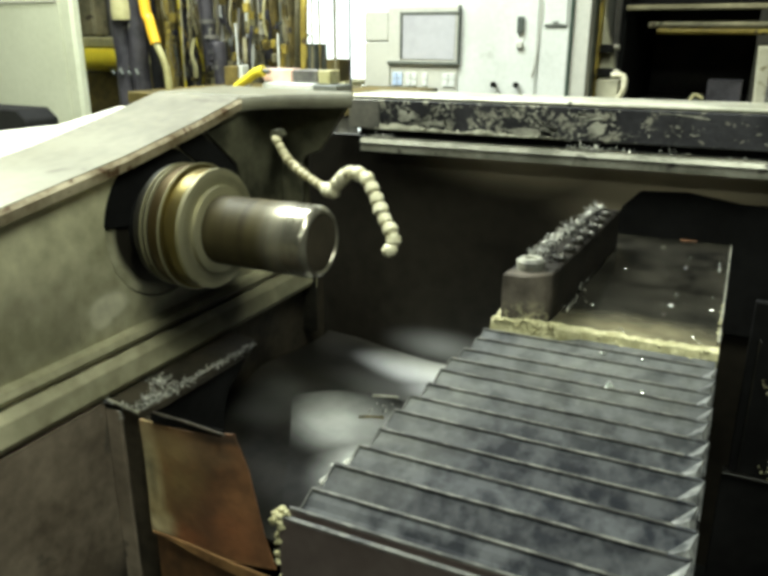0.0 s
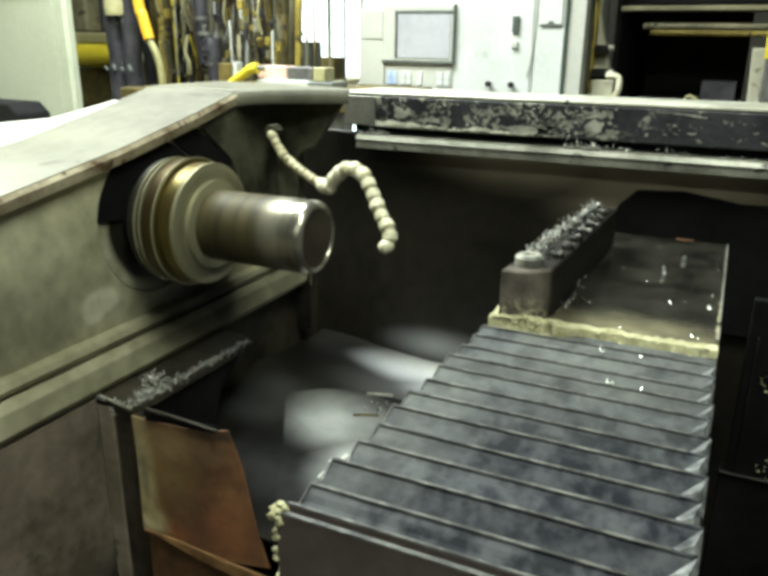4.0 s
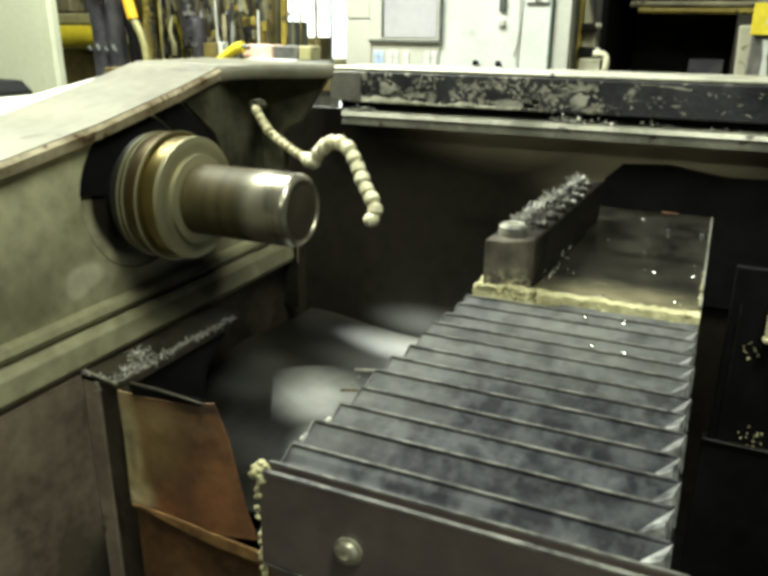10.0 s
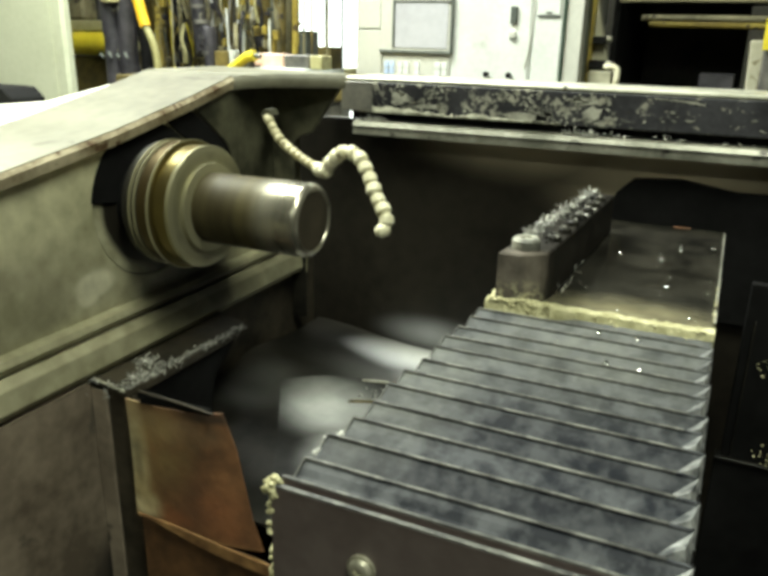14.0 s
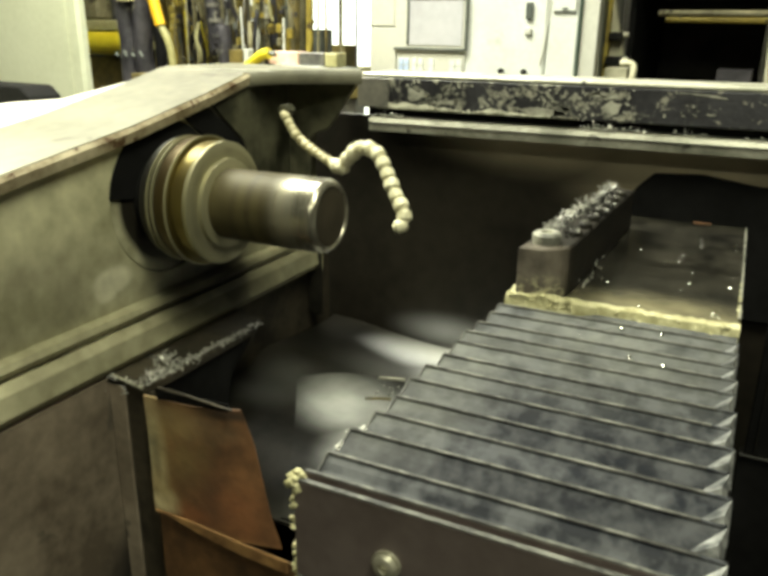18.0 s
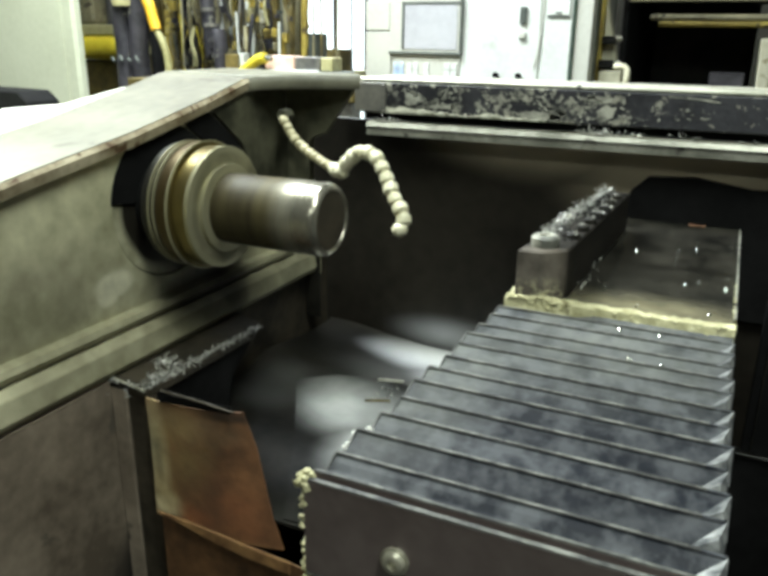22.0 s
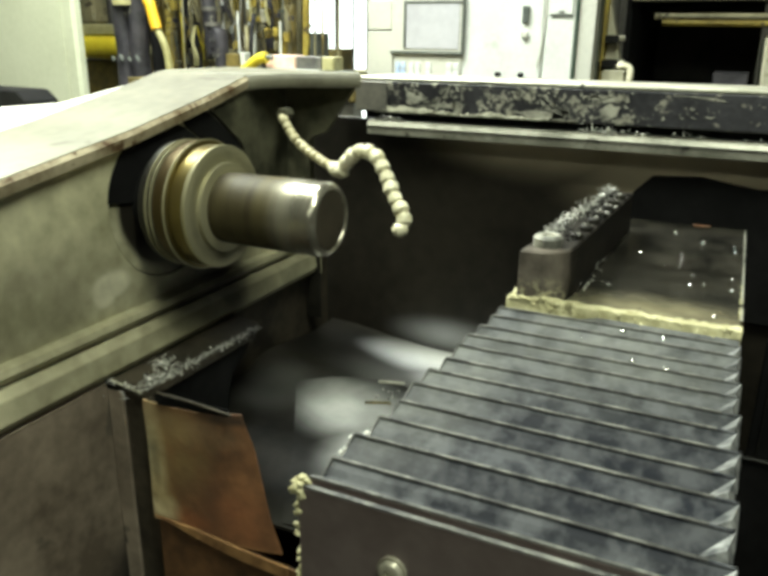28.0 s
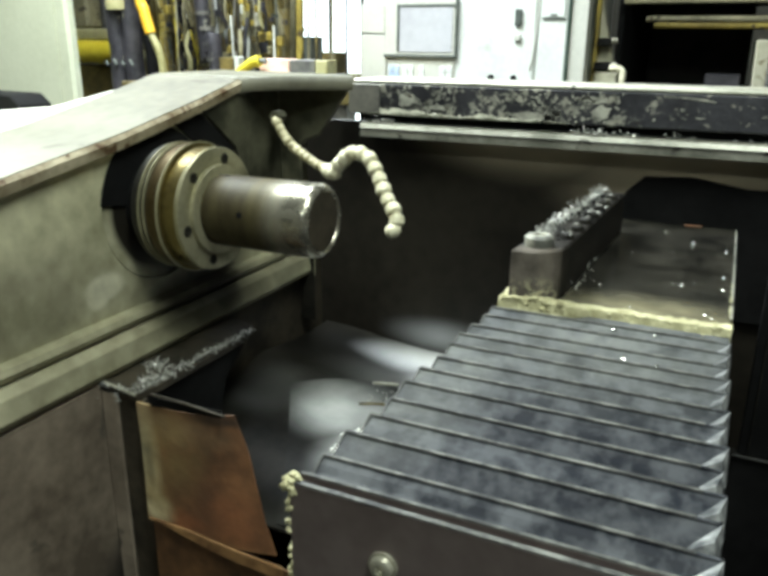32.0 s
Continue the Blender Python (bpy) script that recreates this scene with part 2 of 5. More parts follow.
    "orange": mat("orange plastic", (0.72, 0.40, 0.02), (0.86, 0.52, 0.03), (0.35, 0.5), 0.0, 8, 60, 0.03),
    "pipe_dark": mat("dark grey hose", (0.017, 0.017, 0.021), (0.062, 0.058, 0.066), (0.3, 0.5), 0.1, 16, 90, 0.1, spots=(0.30, 0.29, 0.22), spot_scale=30, spot_cut=0.68),
    "pipe_grey": mat("grey pipe", (0.07, 0.07, 0.07), (0.22, 0.21, 0.18), (0.3, 0.5), 0.3, 14, 90, 0.1),
    "brown": mat("brown timber and clutter", (0.040, 0.031, 0.006), (0.165, 0.125, 0.030), (0.5, 0.8), 0.0, 9, 70, 0.2),
    "red": mat("faded pink box", (0.60, 0.36, 0.26), (0.78, 0.58, 0.46), (0.5, 0.7), 0, 14, 80, 0.05),
    "floor": mat("oily concrete", (0.10, 0.095, 0.08), (0.22, 0.21, 0.17), (0.4, 0.8), 0, 2, 40, 0.2),
    "wall": mat("grimy shop wall", (0.08, 0.075, 0.055), (0.16, 0.15, 0.11), (0.6, 0.8), 0, 1.5, 40, 0.1),
    "grit": mat("black oily grit", (0.003, 0.003, 0.0028), (0.012, 0.011, 0.009), (0.6, 0.85), 0.0, 60, 200, 0.4, spec=0.15),
    "ledge": mat("brown oily ledge", (0.016, 0.014, 0.010), (0.060, 0.050, 0.034), (0.4, 0.65), 0.1, 14, 90, 0.25, spec=0.3),
    "oil": mat("clear oil drops", (0.62, 0.62, 0.54), (0.85, 0.85, 0.78), (0.10, 0.2), 1.0, 50, 200, 0.0),
    "glint": mat("white lumps for a bright reflection", (0.7, 0.7, 0.64), (0.85, 0.85, 0.8), (0.3, 0.5), 0, 40, 200, 0.1),
    "crust": mat("pale grey crust", (0.20, 0.20, 0.15), (0.48, 0.47, 0.38), (0.5, 0.8), 0, 60, 200, 0.4),
    "block": mat("black oily block", (0.006, 0.0055, 0.0045), (0.022, 0.019, 0.015), (0.45, 0.65), 0.0, 30, 120, 0.5, spec=0.2),
    "window": glow("bright daylight window", (0.92, 1.0, 0.90), 3.0),
}


def stained(m, marks, colour, soft=(0.25, 1.15), lift=0.45, scale=7.0, cut=None, gloss=None, bare=None):
    """Lays a mark of its own shape, stain or painted light, over a material: marks are centres and half sizes in the
    thing's space.
    """
    nt = m.node_tree
    n, k = nt.nodes, nt.links.new
    bsdf = n["Principled BSDF"]
    old = bsdf.inputs["Base Color"].links[0].from_socket
    tc, nz = n.new("ShaderNodeTexCoord"), n.new("ShaderNodeTexNoise")
    nz.inputs["Scale"].default_value, nz.inputs["Detail"].default_value = scale, 9 if cut else 4
    nz.inputs["Roughness"].default_value = 0.72 if cut else 0.5
    k(tc.outputs["Object"], nz.inputs["Vector"])
    total = None
    for c, r in marks:
        mp = n.new("ShaderNodeMapping")
        mp.vector_type = "TEXTURE"
        mp.inputs["Location"].default_value, mp.inputs["Scale"].default_value = c, r
        k(tc.outputs["Object"], mp.inputs[0])
        ln = n.new("ShaderNodeVectorMath")
        ln.operation = "LENGTH"
        k(mp.outputs[0], ln.inputs[0])
        mr = n.new("ShaderNodeMapRange")
        mr.interpolation_type = "SMOOTHSTEP"
        mr.inputs[1].default_value, mr.inputs[2].default_value, mr.inputs[3].default_value, mr.inputs[4].default_value = soft[0], soft[1], 1.0, 0.0
        k(ln.outputs["Value"], mr.inputs[0])
        if total is None:
            total = mr.outputs[0]
        else:
            mx = n.new("ShaderNodeMath")
            mx.operation = "MAXIMUM"
            k(total, mx.inputs[0])
            k(mr.outputs[0], mx.inputs[1])
            total = mx.outputs[0]
    up, mul = n.new("ShaderNodeMath"), n.new("ShaderNodeMath")
    up.inputs[1].default_value = lift
    mul.operation = "MULTIPLY"
    if cut:
        th = n.new("ShaderNodeMapRange")
        th.inputs[1].default_value, th.inputs[2].default_value = cut, cut + 0.05
        k(nz.outputs[0], th.inputs[0])
        k(th.outputs[0], up.inputs[0])
    else:
        k(nz.outputs[0], up.inputs[0])
    k(total, mul.inputs[0])
    k(up.outputs[0], mul.inputs[1])
    col = n.new("ShaderNodeMix")
    col.data_type = "RGBA"
    col.inputs[7].default_value = (*colour, 1)
    k(mul.outputs[0], col.inputs[0])
    k(old, col.inputs[6])
    k(col.outputs[2], bsdf.inputs["Base Color"])
    if gloss:
        sheen = n.new("ShaderNodeMix")
        sheen.inputs[3].default_value = gloss
        k(mul.outputs[0], sheen.inputs[0])
        k(bsdf.inputs["Roughness"].links[0].from_socket, sheen.inputs[2])
        k(sheen.outputs[0], bsdf.inputs["Roughness"])
    if bare:
        shine = n.new("ShaderNodeMix")
        shine.inputs[2].default_value, shine.inputs[3].default_value = bsdf.inputs["Metallic"].default_value, bare
        k(mul.outputs[0], shine.inputs[0])
        k(shine.outputs[0], bsdf.inputs["Metallic"])
    return m


# soft reflections on the oily chute, painted bright in three places
M["chute"] = mat("chute steel with painted reflections", (0.009, 0.0088, 0.0075), (0.026, 0.024, 0.020), (0.3, 0.5), 0.05, 7, 50, 0.05, spec=0.15)
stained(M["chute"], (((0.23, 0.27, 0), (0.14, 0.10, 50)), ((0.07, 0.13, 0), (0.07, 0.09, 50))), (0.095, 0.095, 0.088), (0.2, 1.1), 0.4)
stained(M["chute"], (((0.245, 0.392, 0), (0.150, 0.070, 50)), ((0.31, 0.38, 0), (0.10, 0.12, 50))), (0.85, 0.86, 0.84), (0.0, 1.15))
M["lap"] = mat("lapped steel with a painted reflection", (0.010, 0.0098, 0.0085), (0.028, 0.027, 0.024), (0.3, 0.5), 0.05, 7, 50, 0.05, spec=0.15)
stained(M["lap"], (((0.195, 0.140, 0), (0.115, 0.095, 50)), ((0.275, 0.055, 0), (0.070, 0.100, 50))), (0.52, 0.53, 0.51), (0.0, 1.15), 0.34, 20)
# the sleeve's end is rubbed bright
stained(M["tube"], (((0.254, 0, 0), (0.074, 1, 1)),), (0.42, 0.40, 0.32), (0.25, 1.0), 0.45, 60, gloss=0.24, bare=0.9)
# brown grime, then black oil and painted shade round the spindle on the guard (space of the guard, at 0, -0.3, 0.3)
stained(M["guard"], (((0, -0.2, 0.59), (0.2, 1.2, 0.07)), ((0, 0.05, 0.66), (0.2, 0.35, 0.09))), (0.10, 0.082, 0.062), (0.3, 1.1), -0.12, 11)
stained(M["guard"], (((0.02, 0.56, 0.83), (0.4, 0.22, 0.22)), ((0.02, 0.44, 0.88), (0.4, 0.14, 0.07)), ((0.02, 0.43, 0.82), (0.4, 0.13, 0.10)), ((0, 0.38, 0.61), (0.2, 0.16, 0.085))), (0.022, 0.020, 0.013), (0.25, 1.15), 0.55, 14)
# lamp glare on the near part of the cover, painted pale
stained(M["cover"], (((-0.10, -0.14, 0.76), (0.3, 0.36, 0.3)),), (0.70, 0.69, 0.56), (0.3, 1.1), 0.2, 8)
# the spindle's painted shade carried on, dimmer, to the rib's far end
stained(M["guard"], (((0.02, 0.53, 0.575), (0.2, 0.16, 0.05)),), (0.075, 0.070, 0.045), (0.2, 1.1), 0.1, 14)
# a cleaner square patch on the guard
stained(M["guard"], (((0, 0.190, 0.658), (0.2, 0.036, 0.020)), ((0, 0.178, 0.650), (0.2, 0.022, 0.020))), (0.82, 0.80, 0.60), (0.6, 1.08), 0.0, 45)
stained(M["ring"], (((0.2, 0.2, 0.745), (0.2, 0.088, 0.088)),), (0.015, 0.013, 0.009), (0.88, 1.06), 0.6, 14)
# shade under the spindle, painted onto the foot of the seal plate
stained(M["ring"], (((0.2, 0.24, 0.66), (0.2, 0.10, 0.05)),), (0.02, 0.018, 0.012), (0.3, 1.1), 0.5, 14)
# a dark patch on the lower sheet
stained(M["lower"], (((0, 0.19, 0.25), (0.2, 0.10, 0.10)),), (0.014, 0.013, 0.012), (0.4, 1.15), 0.5, 12)
# light falling high on the back sheet, painted pale (space of the back, at 0.7, 0.5, 0.3)
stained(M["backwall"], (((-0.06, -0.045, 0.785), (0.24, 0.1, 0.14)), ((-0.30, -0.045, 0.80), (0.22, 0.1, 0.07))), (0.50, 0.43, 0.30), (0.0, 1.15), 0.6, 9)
# the chute's bright reflection, painted on across the foot of the back sheet
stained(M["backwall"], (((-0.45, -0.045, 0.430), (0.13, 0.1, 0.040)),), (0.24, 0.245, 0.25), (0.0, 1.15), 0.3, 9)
# flaked paint over the nearer half of the rail
stained(M["rail"], (((-0.42, -0.1, 0.862), (0.30, 0.3, 0.2)), ((-0.21, -0.1, 0.862), (0.13, 0.3, 0.1))), (0.34, 0.33, 0.27), (0.45, 1.1), 0.0, 55, 0.55)
# pale scale along the rust panel (space of the chute, at 0.12, -0.1, 0.3)
stained(M["rust"], (((-0.026, -0.062, 0.46), (0.027, 0.05, 0.11)), ((-0.018, -0.062, 0.402), (0.036, 0.05, 0.028))), (0.88, 0.77, 0.45), (0.3, 1.1), 0.5, 48)
stained(M["rust"], (((0.045, -0.064, 0.372), (0.16, 0.06, 0.016)),), (0.52, 0.34, 0.13), (0.2, 1.1), 0.1, 35)
stained(M["rust"], (((-0.022, -0.062, 0.465), (0.010, 0.05, 0.05)), ((-0.03, -0.062, 0.41), (0.008, 0.05, 0.012))), (0.10, 0.09, 0.06), (0.1, 1.1), 0.0, 90)
# soft shade below the rod at the panel's upper right, painted dark
stained(M["rust"], (((0.085, -0.066, 0.545), (0.060, 0.06, 0.010)), ((-0.04, -0.062, 0.28), (0.075, 0.06, 0.075))), (0.026, 0.019, 0.014), (0.2, 1.1), 0.4, 25)
stained(M["rust"], (((0.01, -0.066, 0.522), (0.11, 0.05, 0.030)),), (0.30, 0.23, 0.13), (0.1, 1.1), 0.05, 40)
stained(M["rust"], (((0.030, -0.066, 0.46), (0.045, 0.05, 0.05)), ((0.06, -0.066, 0.44), (0.03, 0.05, 0.09))), (0.105, 0.052, 0.030), (0.1, 1.1), 0.1, 30)
stained(M["rust"], (((0.10, -0.066, 0.42), (0.05, 0.05, 0.05)), ((0.03, -0.066, 0.40), (0.05, 0.05, 0.018))), (0.34, 0.125, 0.050), (0.1, 1.1), 0.0, 28)
stained(M["rust"], (((0.03, -0.066, 0.47), (0.14, 0.05, 0.13)),), (0.085, 0.050, 0.030), (0.3, 1.2), -0.22, 55)
stained(M["rust"], (((0.005, -0.066, 0.49), (0.075, 0.05, 0.085)), ((-0.02, -0.066, 0.43), (0.05, 0.05, 0.05))), (0.36, 0.26, 0.10), (0.1, 1.1), -0.02, 38)
stained(M["rust"], (((-0.028, -0.062, 0.475), (0.020, 0.05, 0.05)),), (0.12, 0.13, 0.085), (0.1, 1.1), 0.0, 70)
stained(M["plate"], (((0.03, -0.215, 0.398), (0.14, 0.075, 0.05)), ((-0.10, -0.235, 0.42), (0.03, 0.02, 0.05))), (0.30, 0.27, 0.165), (0.1, 1.1), 0.1, 38)

# dried coolant film on the far folds, made paler to carry the light's fall-off (space of the bellows, at 0.6, -0.23,
# 0.9)
stained(M["bellows"], (((0.0, 0.13, 0.09), (0.20, 0.19, 0.2)), ((-0.10, 0.0, 0.09), (0.07, 0.22, 0.2))), (0.22, 0.225, 0.205), (0.0, 1.15), -0.08, 38)
# the block's lit front painted grey, with real sludge smears at its foot (space of the block, at 0.525, 0.16, 0.998)
stained(M["block"], (((0, -0.205, 0.035), (0.06, 0.035, 0.06)),), (0.19, 0.165, 0.135), (0.3, 1.1), 0.1, 60)
stained(M["block"], (((0, -0.205, 0.008), (0.045, 0.03, 0.022)),), (0.36, 0.34, 0.22), (0.3, 1.1), 0.0, 130, 0.5)


# ---------------------------------------------------------------- building helpers
def world_offset(ob):
    off = Vector((0, 0, 0))
    while ob:
        off += ob.location
        ob = ob.parent
    return off


def link_mesh(name, bm, material, parent=None, label="", local=False, smooth=False):
    """One mesh object; the bmesh is in world metres unless local."""
    if parent and not local:
        bmesh.ops.translate(bm, verts=bm.verts, vec=-world_offset(parent))
    bmesh.ops.recalc_face_normals(bm, faces=bm.faces)
    me = bpy.data.meshes.new(name)
    bm.to_mesh(me)
    bm.free()
    me.materials.append(material)
    if smooth:
        for p in me.polygons:
            p.use_smooth = True
        me.set_sharp_from_angle(angle=radians(38))
    ob = new(name, me)
    if parent:
        ob.parent = parent
    if label:
        ob["label"] = label
    return ob


def part(name, bm, material, parent, label="", **k):
    return link_mesh(name, bm, material, parent, label, **k)


def thing(name, at, label, category, group="", kind=""):
    ob = new(name)
    ob.location = at
    ob.empty_display_size = 0.05
    return tagged(ob, label, category, group, kind)


def box(x0, x1, y0, y1, z0, z1, bevel=0.0015, bm=None, turn=0.0, seg=1):
    own = bmesh.new()
    bmesh.ops.create_cube(own, size=1)
    bmesh.ops.scale(own, vec=(x1 - x0, y1 - y0, z1 - z0), verts=own.verts)
    if bevel:
        bmesh.ops.bevel(own, geom=own.edges[:], offset=min(bevel, 0.3 * min(x1 - x0, y1 - y0, z1 - z0)), segments=seg, affect="EDGES")
    m = Matrix.Translation(((x0 + x1) / 2, (y0 + y1) / 2, (z0 + z1) / 2)) @ Matrix.Rotation(radians(turn), 4, "Z")
    bmesh.ops.transform(own, matrix=m, verts=own.verts)
    return join(bm, own) if bm else own


def join(bm, other):
    me = bpy.data.meshes.new("tmp")
    other.to_mesh(me)
    other.free()
    bm.from_mesh(me)
    bpy.data.meshes.remove(me)
    return bm


def prism(points, axis, a, b, bevel=0.0):
    """A flat outline (pairs) pushed from a to b along an axis."""
    bm = bmesh.new()
    put = {"x": lambda p, v: (v, p[0], p[1]), "y": lambda p, v: (p[0], v, p[1]), "z": lambda p, v: (p[0], p[1], v)}[axis]
    lo, hi = [bm.verts.new(put(p, a)) for p in points], [bm.verts.new(put(p, b)) for p in points]
    bm.faces.new(lo)
    bm.faces.new(hi[::-1])
    n = len(points)
    for i in range(n):
        bm.faces.new((lo[i], hi[i], hi[(i + 1) % n], lo[(i + 1) % n]))
    if bevel:
        bmesh.ops.recalc_face_normals(bm, faces=bm.faces)
        bmesh.ops.bevel(bm, geom=bm.edges[:], offset=bevel, segments=1, affect="EDGES")
    return bm


def lathe(profile, seg=64, axis="x", at=(0, 0, 0), closed=False):
    """Turns (along, radius) pairs round an axis through at."""
    bm = bmesh.new()
    rings = []
    for u, r in profile:
        if r < 1e-6:
            rings.append([bm.verts.new((u, 0, 0))])
        else:
            rings.append([bm.verts.new((u, r * math.cos(2 * math.pi * i / seg), r * math.sin(2 * math.pi * i / seg))) for i in range(seg)])
    pairs = list(zip(rings, rings[1:])) + ([(rings[-1], rings[0])] if closed else [])
    for a, b in pairs:
        for i in range(seg):
            j = (i + 1) % seg
            if len(a) == 1 and len(b) == 1:
                continue
            if len(a) == 1:
                bm.faces.new((a[0], b[i], b[j]))
            elif len(b) == 1:
                bm.faces.new((a[i], b[0], a[j]))
            else:
                bm.faces.new((a[i], b[i], b[j], a[j]))
    if axis == "z":
        bmesh.ops.rotate(bm, verts=bm.verts, matrix=Matrix.Rotation(radians(-90), 3, "Y"))
    if axis == "y":
        bmesh.ops.rotate(bm, verts=bm.verts, matrix=Matrix.Rotation(radians(90), 3, "Z"))
    bmesh.ops.translate(bm, verts=bm.verts, vec=at)
    return bm


def smooth_path(points, steps=8):
    """A rounded line through the points."""
    p = [Vector(q) for q in points]
    p = [2 * p[0] - p[1]] + p + [2 * p[-1] - p[-2]]
    out = []
    for i in range(1, len(p) - 2):
        for s in range(steps):
            t = s / steps
            a, b, c, d = p[i - 1:i + 3]
            out.append(0.5 * (2 * b + (c - a) * t + (2 * a - 5 * b + 4 * c - d) * t * t + (3 * b - a - 3 * c + d) * t ** 3))
    return out + [p[-2]]


def tube(points, radius, seg=12, steps=6, bm=None):
    line = smooth_path(points, steps) if steps > 1 else [Vector(p) for p in points]
    bm = bm or bmesh.new()
    rings = []
    side = Vector((0.31, 0.83, 0.47))
    for i, p in enumerate(line):
        d = (line[min(i + 1, len(line) - 1)] - line[max(i - 1, 0)]).normalized()
        u = d.cross(side).normalized()
        v = d.cross(u)
        r = radius(i / (len(line) - 1)) if callable(radius) else radius
        rings.append([bm.verts.new(p + r * (math.cos(2 * math.pi * k / seg) * u + math.sin(2 * math.pi * k / seg) * v)) for k in range(seg)])
    for a, b in zip(rings, rings[1:]):
        for k in range(seg):
            bm.faces.new((a[k], a[(k + 1) % seg], b[(k + 1) % seg], b[k]))
    bm.faces.new(rings[0][::-1])
    bm.faces.new(rings[-1])
    return bm


def lump(bm, at, size, rnd, squash=1.0):
    """One small uneven pebble of stuff."""
    own = bmesh.new()
    bmesh.ops.create_icosphere(own, subdivisions=1, radius=size)
    for v in own.verts:
        v.co *= rnd.uniform(0.65, 1.25)
        v.co.z *= squash
    bmesh.ops.translate(own, verts=own.verts, vec=at)
    return join(bm, own)


def scatter_faces(places, size, rnd, kind="chip"):
    """Many small chips or drops as one mesh from plain lists."""
    vs, fs = [], []
    for p in places:
        s = size * rnd.uniform(0.5, 1.6)
        q = Euler([rnd.uniform(0, 6.28) for _ in range(3)]).to_matrix()
        base = len(vs)
        if kind == "chip":
            shape = [(-1, -0.25, 0), (1, -0.3, 0.15), (1.1, 0.3, 0.2), (-0.9, 0.35, 0.1), (-0.2, 0, 0.45), (0.3, 0.1, -0.3)]
            faces = [(0, 1, 4), (1, 2, 4), (2, 3, 4), (3, 0, 4), (1, 0, 5), (2, 1, 5), (3, 2, 5), (0, 3, 5)]
            vs += [tuple(Vector(p) + q @ Vector(c) * s) for c in shape]
        else:
            k = 8
            shape = [(0, 0, 0.55)] + [(0.6 * math.cos(6.283 * i / k), 0.6 * math.sin(6.283 * i / k), 0.42) for i in range(k)] + \
                [(math.cos(6.283 * i / k), math.sin(6.283 * i / k), -0.05) for i in range(k)]
            faces = [(0, 1 + i, 1 + (i + 1) % k) for i in range(k)] + [(1 + i, 9 + i, 9 + (i + 1) % k, 1 + (i + 1) % k) for i in range(k)]
            vs += [tuple(Vector(p) + Vector(c) * s) for c in shape]
        fs += [tuple(base + i for i in f) for f in faces]
    me = bpy.data.meshes.new("scatter")
    me.from_pydata(vs, [], fs)
    return me


def scatter(name, places, size, rnd, material, parent=None, kind="chip", label="", category="", smooth=False):
    me = scatter_faces([Vector(p) - (world_offset(parent) if parent else Vector()) for p in places], size, rnd, kind)
    me.materials.append(material)
    if smooth:
        for p in me.polygons:
            p.use_smooth = True
    ob = new(name, me)
    if parent:
        ob.parent = parent
    return tagged(ob, label, category, kind="stuff")


# ---------------------------------------------------------------- shell of the workshop
def build_room():
    tagged(link_mesh("floor", box(-4, 4, -4, 4.5, -0.1, 0, 0), M["floor"]), "oil-stained grey concrete workshop floor", "floor", kind="structure")
    tagged(link_mesh("ceiling", box(-4, 4, -4, 4.5, 3.4, 3.5, 0), M["wall"]), "pale painted workshop ceiling", "ceiling", kind="structure")
    for name, b in (("wall_north", (-4, 4, 4.5, 4.6)), ("wall_south", (-4, 4, -4.1, -4)), ("wall_west", (-4.1, -4, -4, 4.5)), ("wall_east", (4, 4.1, -4, 4.5))):
        tagged(link_mesh(name, box(*b, 0, 3.4, 0), M["wall"]), "dull painted workshop wall", "wall", kind="structure")


# ---------------------------------------------------------------- machine enclosure
LIP = [(-1.0, 0.955), (-0.6, 1.035), (-0.242, 1.103), (-0.06, 1.133), (0.087, 1.164), (0.185, 1.188)]


def lip_z(y):
    return float(np.interp(y, [p[0] for p in LIP], [p[1] for p in LIP]))


